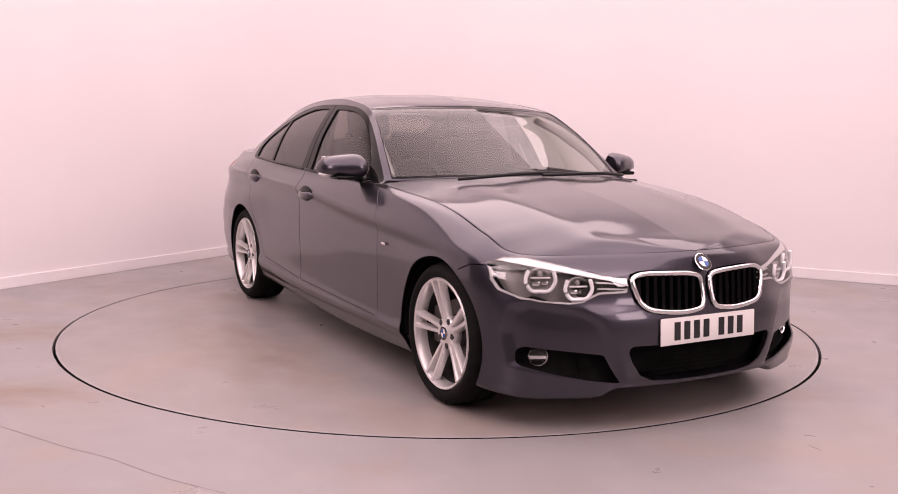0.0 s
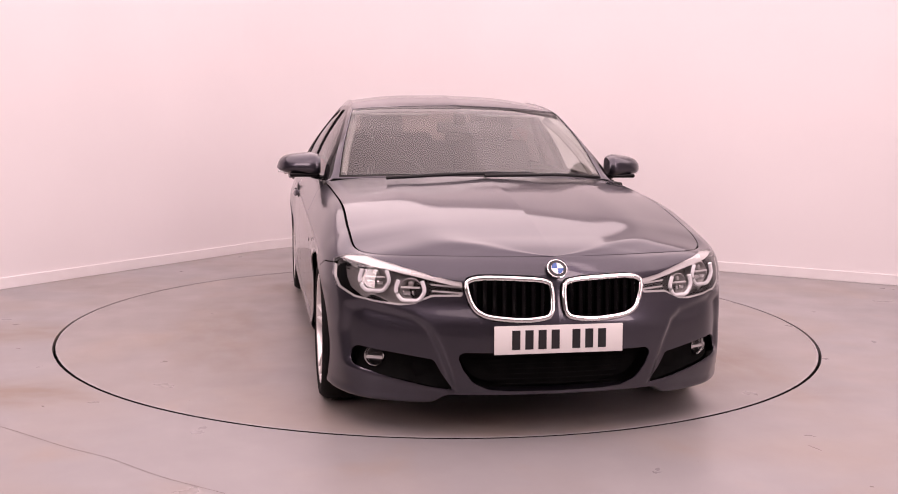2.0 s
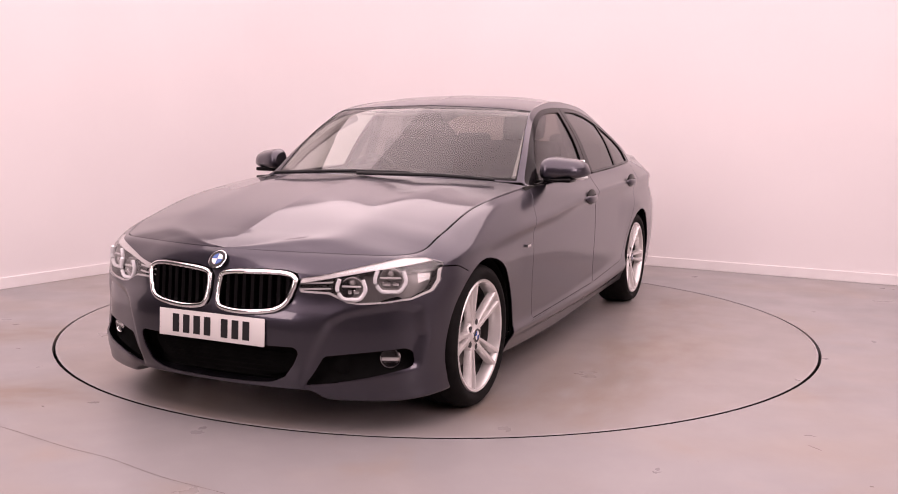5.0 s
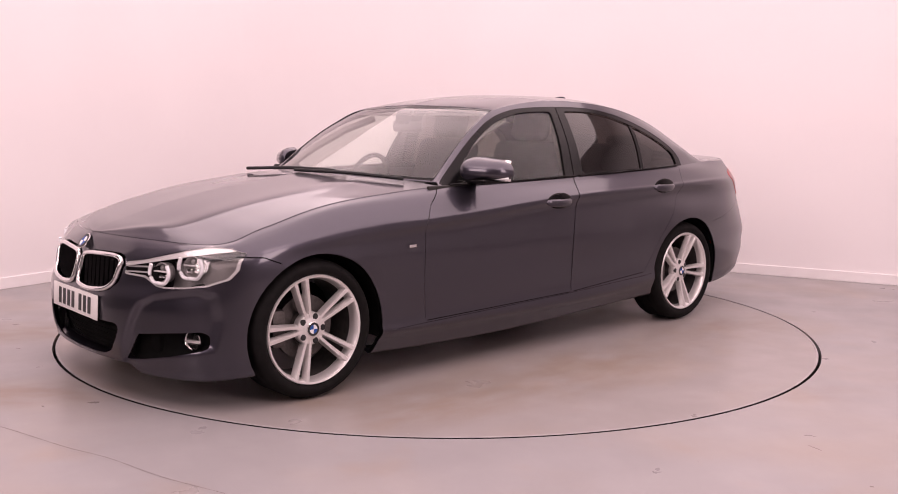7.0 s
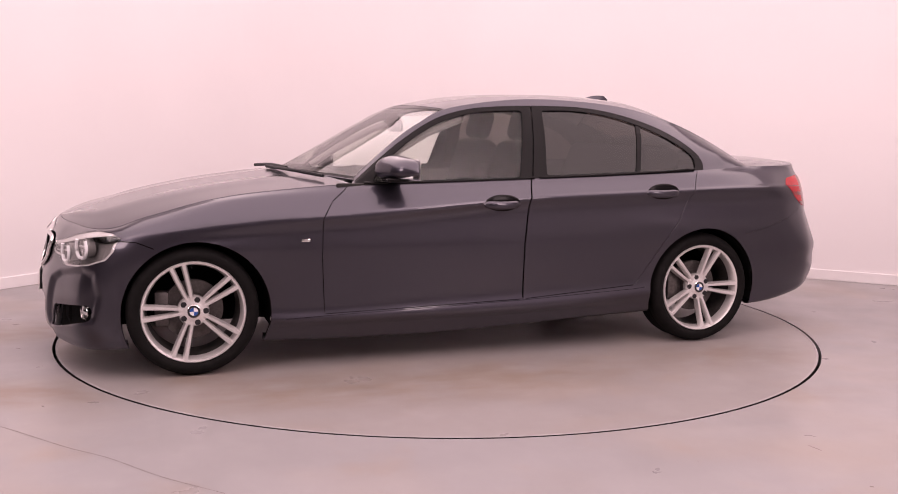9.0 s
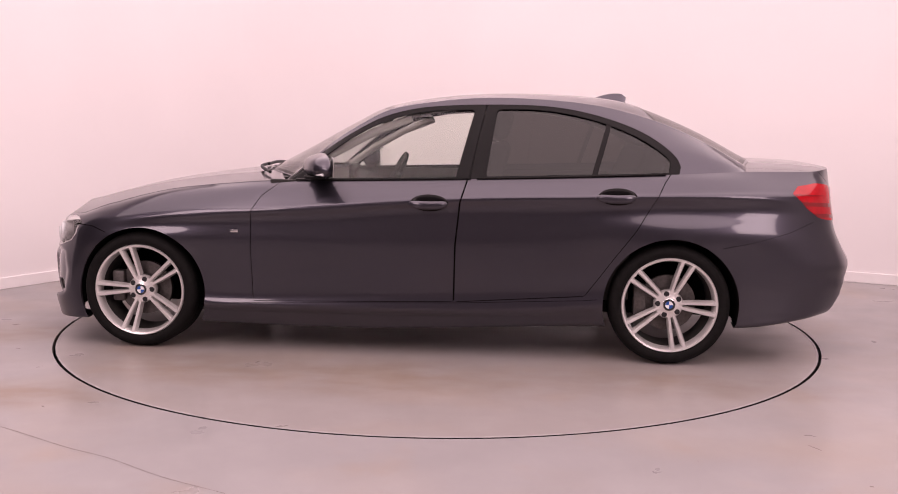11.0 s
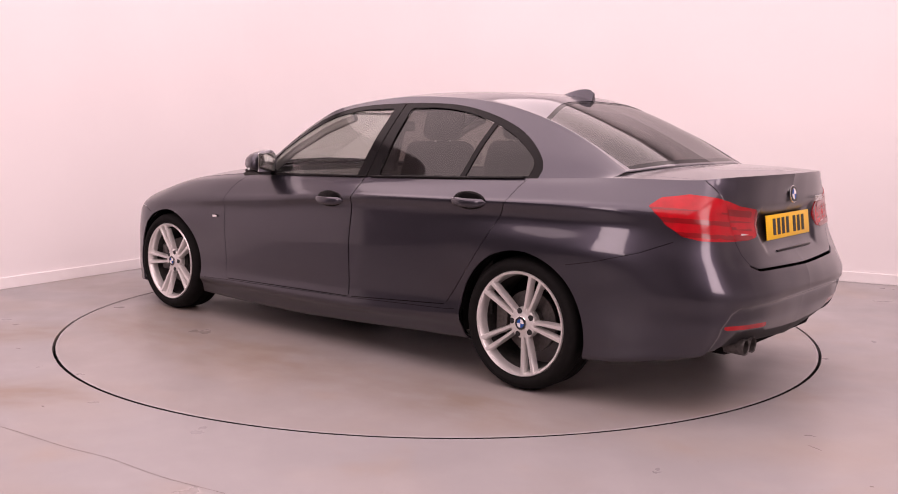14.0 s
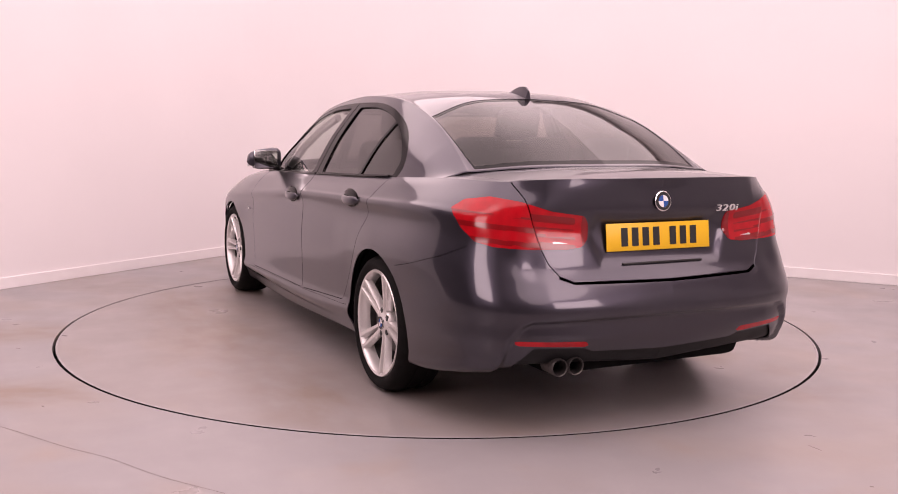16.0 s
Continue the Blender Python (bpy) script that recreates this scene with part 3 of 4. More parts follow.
def relief(grid):
    """Presses the sculpted hollows into the bumper skins."""
    flat = grid.reshape(-1, 3)
    du, dv = np.gradient(grid, axis=0), np.gradient(grid, axis=1)
    nor = np.cross(du, dv).reshape(-1, 3)
    nor /= np.linalg.norm(nor, axis=1, keepdims=True) + 1e-12

    def press(poly, depth, soft, ahead):
        d = shape(poly, (1, 2))(flat)
        t = np.clip(0.5 - d / soft, 0, 1)
        t = t * t * (3 - 2 * t) * (flat[:, 0] > 1.4 if ahead else flat[:, 0] < -1.75)
        flat[:] -= nor * (t * depth)[:, None]
    press([(.405, .200), (.43, .28), (.465, .37), (.505, .452), (.56, .485), (.74, .520), (.80, .50), (.815, .40), (.80, .285), (.65, .250)], 0.019, 0.036, True)
    press([(-.1, .69), (-.1, .866), (.30, .866), (.34, .80), (.29, .69)], 0.013, 0.05, False)
    press([(-.1, .1), (-.1, .478), (.45, .476), (.62, .474), (.66, .455), (.70, .40), (.73, .1)], 0.020, 0.020, False)
    return flat.reshape(grid.shape)


def build_skins():
    s = np.concatenate([np.linspace(0, sx(1.75), 90, endpoint=False), np.linspace(sx(1.75), sx(-1.85), 150, endpoint=False), np.linspace(sx(-1.85), END, 90)])
    st = np.stack([flank(s, k) for k in range(len(LEVELS))])
    grid, w = across(st, 79)
    grid = relief(grid)
    side = Skin(grid, s, w)
    # bonnet
    s1 = np.linspace(0, sx(0.62), 110)
    ring = flank(s1, len(LEVELS) - 1)
    xr = ring[:, 0]
    spine_x = 0.90 + (xr - xr[-1]) / (xr[0] - xr[-1]) * (xr[0] - 0.90)
    spine_z = spline([(0.90, .958), (1.16, .924), (1.44, .880), (1.67, .830), (1.86, .775), (1.97, .742), (xr[0], ring[0, 2])], spine_x)
    spine = np.column_stack([spine_x, 0 * s1, spine_z])
    b = np.linspace(0, 1, 61)
    g = np.zeros((len(s1), len(b), 3))
    g[:] = spine[:, None] + (ring - spine)[:, None] * b[None, :, None]
    drop = (ring[:, 2] - spine[:, 2])[:, None]
    ridge = np.minimum(s1 / 0.6, 1)[:, None] * np.clip((sx(0.62) - s1) / 0.3, 0, 1)[:, None]
    g[:, :, 2] = spine[:, None, 2] + drop * (0.30 * b**2 + 0.70 * b**3.4)[None] + ridge * (0.008 * np.exp(-((b - 0.60) / 0.14) ** 2))[None]
    bonnet = Skin(g, s1, b, True)
    # boot lid top
    s3 = np.linspace(sx(-1.80), END, 70)
    ring = flank(s3, len(LEVELS) - 1)
    f = (ring[:, 0] - ring[0, 0]) / (ring[-1, 0] - ring[0, 0])
    spine = np.column_stack([-1.92 + f * (ring[-1, 0] + 1.92), 0 * s3, spline([(0, 1.047), (0.4, 1.044), (0.8, 1.034), (1, ring[-1, 2])], f)])
    g = np.zeros((len(s3), 41, 3))
    b = np.linspace(0, 1, 41)
    g[:] = spine[:, None] + (ring - spine)[:, None] * b[None, :, None]
    g[:, :, 2] = spine[:, None, 2] + (ring[:, 2] - spine[:, 2])[:, None] * (b**2.4)[None]
    boot = Skin(g, s3, b, True)
    # cabin: belt, roof rail and middle line at ten stations
    belt_x = [.62, .47, .29, .10, -.25, -.60, -1.0, -1.35, -1.60, -1.80]
    rail = [(.60, .748, .935), (.42, .706, 1.082), (.23, .658, 1.207), (.04, .620, 1.290), (-.35, .590, 1.342), (-.70, .583, 1.342), (-1.03, .588, 1.312),
            (-1.32, .600, 1.243), (-1.58, .616, 1.140), (-1.80, .634, 1.026)]
    mid = [(.885, .956), (.63, 1.090), (.39, 1.219), (.16, 1.326), (-.2, 1.389), (-.6, 1.407), (-1.0, 1.393), (-1.22, 1.355), (-1.58, 1.219), (-1.92, 1.050)]
    k = np.linspace(0, 9, 150)
    idx = np.arange(10)
    q = flank(np.array([sx(x) for x in cspline(idx, np.array(belt_x)[:, None], k)[:, 0]]), len(LEVELS) - 1)
    r = cspline(idx, np.array(rail), k)
    c = cspline(idx, np.array(mid), k)
    c = np.column_stack([c[:, 0], 0 * k, c[:, 1]])
    glass = (q + r) / 2 + np.array([0, 0.020, 0.006]) * np.clip(np.minimum(k, 9 - k), 0, 1)[:, None]
    sill = q * 0.94 + r * 0.06
    inner = r * 0.92 + c * 0.08 + np.array([0, 0, 0.014]) * np.clip(np.minimum(k, 9 - k) / 1.5, 0, 1)[:, None]
    quarter = r * 0.55 + c * 0.45
    quarter[:, 0] = r[:, 0] * 0.35 + c[:, 0] * 0.65
    quarter[:, 2] = r[:, 2] * 0.17 + c[:, 2] * 0.83
    grid, w = across(np.stack([q, glass, r, inner, quarter, c]), 81)
    cabin = Skin(grid, k, w)
    return side, bonnet, boot, cabin


SIDE, BONNET, BOOT, CABIN = build_skins()
U, W = 6, 7
FRONT_WHEEL, REAR_WHEEL, HUB = 1.406, -1.406, 0.303
ARCHES = ((1.390, 0.303, 0.350, 0.350), (-1.410, 0.303, 0.347, 0.354))


LAMP = [(.376, .568), (.376, .612), (.463, .626), (.63, .671), (.72, .694), (.785, .690), (.836, .670), (.842, .61), (.828, .572), (.775, .545), (.70, .532), (.60, .526), (.552, .532), (.485, .563)]


def arch(cx, cz, rx, rz):
    return lambda v: np.where(np.abs(v[:, 0]) < 2.0, (np.hypot((v[:, 0] - cx) / rx, (v[:, 2] - cz) / rz) - 1) * rx, 1.0)


def build_body():
    gap = 0.0042
    flankside = lambda v: (v[:, U] > sx(1.85)) & (v[:, U] < sx(-1.95))
    front = lambda v: v[:, 0] > 1.4
    rear = lambda v: v[:, 0] < -1.8
    f = SIDE.faces
    # wheel arches
    for a in ARCHES:
        _, f = SIDE.cut(f, arch(*a))
    # Black sheet added behind the flank, so the panel gaps read as shade.
    liner, _ = SIDE.cut(f, lambda v: np.maximum(sx(1.72) - v[:, U], v[:, U] - sx(-1.95)))
    sheet("gap_backing", SIDE, liner, UNDER, car, both=True, push=-0.022, label="black backing sheet added to keep the panel gaps dark")
    # joint between wings and bonnet
    _, f = SIDE.cut(f, lambda v: np.where(v[:, U] < sx(.66), 10.91 - v[:, W], 1.0))
    # doors
    seam_f = [(.62, .93), (.672, .885), (.735, .835), (.785, .755), (.79, .55), (.779, .274)]
    seam_b = [(-.355, .95), (-.318, .82), (-.296, .60), (-.292, .300)]
    seam_r = [(-1.40, .985), (-1.365, .94), (-1.30, .82), (-1.22, .69), (-1.12, .555), (-1.035, .435), (-.97, .348)]
    door_front = seam_f + seam_b[::-1] + [(-.335, 1.1), (.62, 1.1)]
    door_rear = seam_b + seam_r[::-1] + [(-1.43, 1.1), (-.335, 1.1)]
    doors = []
    for poly in (door_front, door_rear):
        a, f = SIDE.cut(f, shape(poly, where=flankside))
        a = SIDE.groove(a, line(poly[:-2], gap, where=flankside))
        doors.append(a)
    # bumper joints
    f = SIDE.groove(f, line([(1.765, .662), (1.66, .655), (1.585, .625)], gap * 0.6, where=flankside))
    f = SIDE.groove(f, line([(-1.66, .617), (-1.80, .645), (-2.0, .70), (-2.12, .75)], gap * 0.35))
    # headlamps, seen from ahead and from the side
    yz, xz = (1, 2), (0, 2)
    lamp_poly = LAMP
    head, f = SIDE.cut(f, shape(lamp_poly, yz, 0.006, front))
    # kidney openings
    kidney = [(.026, .60), (.04, .618), (.10, .628), (.23, .633), (.305, .632), (.345, .622), (.357, .60), (.335, .53), (.303, .50), (.25, .486), (.14, .478), (.055, .486), (.030, .505), (.024, .55)]
    kid, f = SIDE.cut(f, shape(kidney, yz, 0.014, front))
    # lower intake and fog lamp pockets
    intake = [(-.1, .345), (.24, .345), (.372, .346), (.388, .332), (.368, .285), (.328, .232), (.27, .206), (.2, .200), (-.1, .198)]
    low, f = SIDE.cut(f, shape(intake, yz, 0.006, front))
    fog = [(.412, .202), (.450, .255), (.482, .312), (.62, .328), (.755, .343), (.775, .332), (.782, .284), (.770, .274), (.65, .242), (.52, .216)]
    pocket, f = SIDE.cut(f, shape(fog, yz, 0.004, front))
    # tail lamps
    tail = [(.36, .868), (.50, .888), (.62, .925), (.70, .940), (.755, .925), (.80, .890), (.803, .870), (.79, .82), (.765, .775), (.72, .760), (.60, .752), (.44, .748), (.375, .756), (.345, .79), (.345, .835)]
    tlamp, f = SIDE.cut(f, shape(tail, yz, 0.004, rear))
    seam = line([(.635, 1.04), (.625, .99), (.60, .94), (.565, .80), (.548, .745), (.525, .69), (.49, .645), (.44, .625), (0, .618)], gap * 0.55, yz, rear)
    t_in, t_out = SIDE.cut(tlamp, shape([(0, 1.1), (.635, 1.1), (.625, .99), (.60, .94), (.565, .80), (.548, .745), (.5, .6), (0, .6)], yz, 0, rear))
    t_in, t_out, f = SIDE.groove(t_in, seam), SIDE.groove(t_out, seam), SIDE.groove(f, seam)
    f = SIDE.groove(f, line([(.49, .640), (.44, .621), (0, .614)], 0.006, yz, rear))
    lid, f = SIDE.cut(f, shape([(-.2, 1.1), (.635, 1.1), (.625, .99), (.60, .94), (.565, .80), (.548, .745), (.525, .69), (.49, .645), (.44, .625), (0, .618), (-.2, .618)], yz, 0, rear))
    # reflectors and black diffuser
    refl, f = SIDE.cut(f, shape([(.375, .372), (.39, .389), (.655, .400), (.672, .398), (.665, .388), (.41, .372)], yz, 0.003, rear))
    diff, f = SIDE.cut(f, shape([(-.2, .322), (.345, .345), (.385, .362), (.60, .372), (.66, .30), (.62, .1), (-.2, .1)], yz, 0.0, rear))
    inlid, outlid = BOOT.cut(BOOT.faces, lambda v: np.abs(v[:, 1]) - .640)
    inlid = BOOT.groove(inlid, lambda v: np.abs(np.abs(v[:, 1]) - .640) - gap * 0.6)
    # bumper skins as panels of their own
    bump_f, f = SIDE.cut(f, lambda v: np.where(v[:, 0] > 1.4, np.maximum(1.55 + 0.18 * np.clip((v[:, 2] - .40) / .25, 0, 1) - v[:, 0], v[:, 2] - .72), 1.0))
    bump_r, f = SIDE.cut(f, shape([(-1.66, .617), (-1.80, .645), (-2.0, .70), (-2.12, .75), (-2.6, .78), (-2.6, 0), (-1.6, 0)], xz, 0, rear))
    sills, f = SIDE.cut(f, shape([(1.02, .258), (.779, .268), (-.3, .298), (-.97, .330), (-1.05, .338), (-1.1, .1), (1.1, .1)], xz, 0, flankside))
    sills = SIDE.groove(sills, line([(1.02, .258), (.779, .268), (-.3, .298), (-.97, .330), (-1.05, .338)], gap * 0.6, where=flankside))
    nose, f = SIDE.cut(f, lambda v: np.maximum(1.80 - v[:, 0], v[:, 1] - .60))
    sheet("nose_panel", SIDE, nose, PAINT, car, both=True, thick=0.006)
    sheet("front_bumper", SIDE, bump_f, PAINT, car, both=True, thick=0.012)
    sheet("rear_bumper", SIDE, bump_r, PAINT, car, both=True, thick=0.012)
    sheet("boot_lid", SIDE, lid, PAINT, car, both=True, thick=0.01)
    sheet("diffuser", SIDE, diff, BLACK, car, both=True, push=-0.012, thick=0.01, label="black plastic diffuser")
    for sg in (1, -1):
        sheet("body_side", SIDE, f, PAINT, car, sg, thick=0.006)
        sheet("rear_quarter", BOOT, outlid, PAINT, car, sg, thick=0.01)
        sheet("side_skirt", SIDE, sills, PAINT, car, sg, thick=0.012)
        sheet("reflector", SIDE, refl, RED, car, sg, thick=0.008, label="red reflector strip")
        build_tail_lamp(t_in, t_out, sg)
        build_head_lamp(head, sg)
        build_pocket(pocket, sg)
        build_kidney(kid, kidney, sg)
    sheet("lower_grille", SIDE, low, UNDER, car, both=True, push=-0.07, label="dark lower air intake")
    build_intake(intake)
    # Added dark backing: keeps the bright floor from showing through the bumper openings.
    rows = []
    for y in np.linspace(-.78, .78, 27):
        x = float(np.interp(abs(y), PLAN[:MID, 1], PLAN[:MID, 0])) - (.10 if abs(y) < .40 else .080)
        rows.append([(x, y, .175), (x - .02, y, .175), (x - .02, y, .38), (x, y, .38)])
    part("opening_blocker", loft(rows), UNDER, car, "dark backing added to block floor light behind the bumper openings", None, False)
    # bonnet and boot top
    fb = BONNET.faces
    _, fb = BONNET.cut(fb, lambda v: (1 - v[:, W]) * 0.75 - 0.006)
    sheet("bonnet", BONNET, fb, PAINT, car, both=True, thick=0.012)
    # boot top: middle lid and quarter panels
    sheet("boot_top", BOOT, inlid, PAINT, car, both=True, thick=0.01)
    build_cabin(doors, seam_b, gap)


def build_cabin(doors, seam_b, gap):
    glassy = lambda v: (v[:, W] < 2.15)
    win_f = [(.50, .935), (.40, 1.050), (.27, 1.142), (.12, 1.222), (-.03, 1.268), (-.17, 1.289), (-.368, 1.297), (-.285, .953)]
    win_r = [(-.452, .962), (-.500, 1.300), (-.70, 1.300), (-.88, 1.278), (-1.05, 1.235), (-1.20, 1.178), (-1.31, 1.115), (-1.385, 1.05), (-1.38, .995)]
    outer = [(.60, .925), (.42, 1.070), (.27, 1.172), (.12, 1.252), (-.03, 1.295), (-.17, 1.314), (-.40, 1.325), (-.70, 1.324), (-.90, 1.302), (-1.08, 1.258),
             (-1.24, 1.198), (-1.36, 1.125), (-1.435, 1.05), (-1.44, .99), (-1.40, .968)]
    win_f = win_f[:1] + curve(win_f[1:-1], 30).tolist() + win_f[-1:]
    win_r = win_r[:1] + curve(win_r[1:], 40).tolist()
    outer = curve(outer, 60).tolist()
    f = CABIN.faces
    around, f = CABIN.cut(f, shape(outer + [(-1.0, .93), (.5, .88)], grow=0.004, where=glassy))
    panes = []
    for poly in (win_f, win_r):
        a, around = CABIN.cut(around, shape(poly, grow=0.006, where=glassy))
        panes.append(a)
    # quarter light divider in the rear door
    rear_pane, quarter = CABIN.cut(panes[1], lambda v: -(v[:, 0] + 1.005 + (v[:, 2] - .97) * 0.30))
    bar, rear_pane = CABIN.cut(rear_pane, lambda v: np.abs(v[:, 0] + 1.005 + (v[:, 2] - .97) * 0.30) - 0.014)
    bar2, quarter = CABIN.cut(quarter, lambda v: np.abs(v[:, 0] + 1.005 + (v[:, 2] - .97) * 0.30) - 0.014)
    # trim split between the doors
    t_f, t_r = CABIN.cut(around, lambda v: -(v[:, 0] + 0.362 + (v[:, 2] - .95) * 0.20))
    t_f = CABIN.groove(t_f, lambda v: np.abs(v[:, 0] + 0.362 + (v[:, 2] - .95) * 0.20) - 0.004)
    t_r = CABIN.groove(t_r, lambda v: np.abs(v[:, 0] + 0.362 + (v[:, 2] - .95) * 0.20) - 0.004)
    cover, _ = CABIN.cut(around, lambda v: np.abs(v[:, 0] + 0.362 + (v[:, 2] - .95) * 0.20) - 0.045)
    # screens
    screen, f = CABIN.cut(f, lambda v: np.maximum.reduce([2.62 + 0.05 * np.clip(1 - v[:, U], 0, 1) - v[:, W], v[:, U] - 2.93 - 0.05 * (v[:, W] - 2.6), 0.02 - v[:, U]]))
    back, f = CABIN.cut(f, lambda v: np.maximum.reduce([2.70 + 0.22 * np.clip((v[:, U] - 7.0) / 1.9, 0, 1) ** 2 - v[:, W], 7.02 - v[:, U], v[:, U] - 8.96]))
    edge_s, screen = CABIN.cut(screen, lambda v: np.minimum.reduce([v[:, W] - 2.70 - 0.05 * np.clip(1 - v[:, U], 0, 1), 2.86 - v[:, U], v[:, U] - 0.10]))
    edge_b, back = CABIN.cut(back, lambda v: np.minimum.reduce([v[:, W] - 2.78 - 0.22 * np.clip((v[:, U] - 7.0) / 1.9, 0, 1) ** 2, v[:, U] - 7.10, 8.86 - v[:, U]]))
    roof, pillars = CABIN.cut(f, lambda v: np.maximum(2.42 - v[:, W], np.maximum(2.93 - v[:, U], v[:, U] - 7.02)))
    ditch, roof = CABIN.cut(roof, lambda v: v[:, W] - 2.49)
    sheet("roof", CABIN, roof, PAINT, car, both=True, thick=0.012)
    sheet("headlining", CABIN, [q for q in roof], HEADLINE, car, both=True, push=-0.03, label="grey fabric headlining")
    ws = sheet("windscreen", CABIN, screen, SCREEN, car, both=True, push=-0.003, label="clear laminated windscreen")
    rw = sheet("rear_window", CABIN, back, REARTINT, car, both=True, push=-0.003, label="dark tinted rear window")
    ws.visible_shadow = rw.visible_shadow = False
    sheet("windscreen_surround", CABIN, edge_s, GLOSSBLACK, car, both=True, push=-0.002, thick=0.004, label="black screen border")
    sheet("rear_window_surround", CABIN, edge_b, GLOSSBLACK, car, both=True, push=-0.002, thick=0.004, label="black window border")
    for sg in (1, -1):
        sheet("roof_moulding", CABIN, ditch, GLOSSBLACK, car, sg, push=-0.002, thick=0.005, label="black roof joint strip")
        sheet("door_pillar", CABIN, cover, BLACK, car, sg, push=-0.014, thick=0.006, label="black pillar behind the door frames")
        sheet("pillar", CABIN, pillars, PAINT, car, sg, thick=0.012)
        for k, (name, panel, trim, glass) in enumerate((("front_door", doors[0], t_f, [panes[0]]), ("rear_door", doors[1], t_r, [rear_pane, quarter]))):
            door = sheet(name, SIDE, panel, PAINT, car, sg, thick=0.006)
            sheet("window_frame", CABIN, trim, GLOSSBLACK, door, sg, push=-0.002, thick=0.006, label="gloss black window frame")
            for g in glass:
                w = sheet("window", CABIN, g, TINT if k else GLASS, door, sg, push=-0.010, label="dark tinted door glass" if k else "clear door glass")
                w.visible_shadow = False
            if k:
                sheet("divider", CABIN, bar + bar2, GLOSSBLACK, door, sg, push=-0.004, thick=0.008, label="black quarter-light bar")
            # handle on a black dome that stands for the shade of its dished recess
            hx, hz, hy = ((-.155, .806, .908), (-1.115, .856, .905))[k]
            build_handle(door, hx, hy, hz, sg)
            # bright belt line
            pts = [(.56 - i * .0465, 0, 0) for i in range(21)] if not k else [(-.40 - i * .0485, 0, 0) for i in range(21)]
            path = []
            for x, _, _ in pts:
                p = flank(np.array([sx(x)]), len(LEVELS) - 1)[0]
                path.append((p[0], (p[1] + 0.002) * sg, p[2] + 0.004))
            part("belt_moulding", tube(path, 0.007, 8), GLOSSBLACK, door, "black window sill strip")


def build_handle(door, x, y, z, sg):
    rows = []
    for i in range(15):
        t = i / 14 * 2 - 1
        r = 0.019 * (1 - abs(t) ** 5) ** 0.5 + 0.002
        out = 0.030 * (1 - t * t) ** 0.6
        rows.append([(x + t * 0.105, (y - 0.012 + out + 0.010 * math.cos(a)) * sg, z + 0.006 * t * t + r * math.sin(a)) for a in [2 * math.pi * k / 12 for k in range(12)]])
    part("handle", loft(rows), PAINT, door)
    # Flat black ellipsoid: the hollow's shade as a dark shape.
    bm = bmesh.new()
    bmesh.ops.create_uvsphere(bm, u_segments=24, v_segments=12, radius=1)
    bmesh.ops.scale(bm, vec=(0.098, 0.011, 0.044), verts=bm.verts)
    part("handle_shade", bm, GLOSSBLACK, door, "black dome painted in for the shade behind the handle", Matrix.Translation((x - 0.005, (y - 0.004) * sg, z + 0.012)))


def patch(name, skin, faces, mat, parent, sg, keep, push, label="", thick=0.0):
    a, _ = skin.cut(faces, keep)
    return sheet(name, skin, a, mat, parent, sg, push=push, label=label, thick=thick)


def build_tail_lamp(t_in, t_out, sg):
    lamp = new("tail_lamp")
    lamp.parent = car
    lamp["label"] = "red wraparound tail lamp in two pieces"
    sheet("lens", SIDE, t_out, RED, lamp, sg, push=0.003, thick=0.012)
    sheet("lid_lens", SIDE, t_in, RED, lamp, sg, push=0.003, thick=0.012)
    rise = lambda v: v[:, 2] - 0.10 * (v[:, 1] - .6)
    # Bands of darker red across each lens: height and half width.
    for lens, n, bands in ((t_out, "outer_dark_band", ((.866, .004), (.822, .010), (.766, .010))), (t_in, "inner_dark_band", ((.872, .014), (.834, .005), (.806, .006), (.768, .013)))):
        for z, half in bands:
            patch(n, SIDE, lens, DARKRED, lamp, sg, lambda v: np.maximum(np.abs(rise(v) - z) - half, .40 - v[:, 1]), 0.0042, "darker red band across the lens")
    patch("lens_edge", SIDE, t_in, DARKRED, lamp, sg, lambda v: v[:, 1] - .372, 0.0042, "dark red lens edge")
    fn = lambda v: np.maximum(np.abs(v[:, 2] - .772) - .005, np.abs(np.abs(v[:, 1]) - .45) - .055)
    patch("reversing_lamp", SIDE, t_in, LAMPGREY, lamp, sg, fn, 0.0046, "clear reversing lamp")


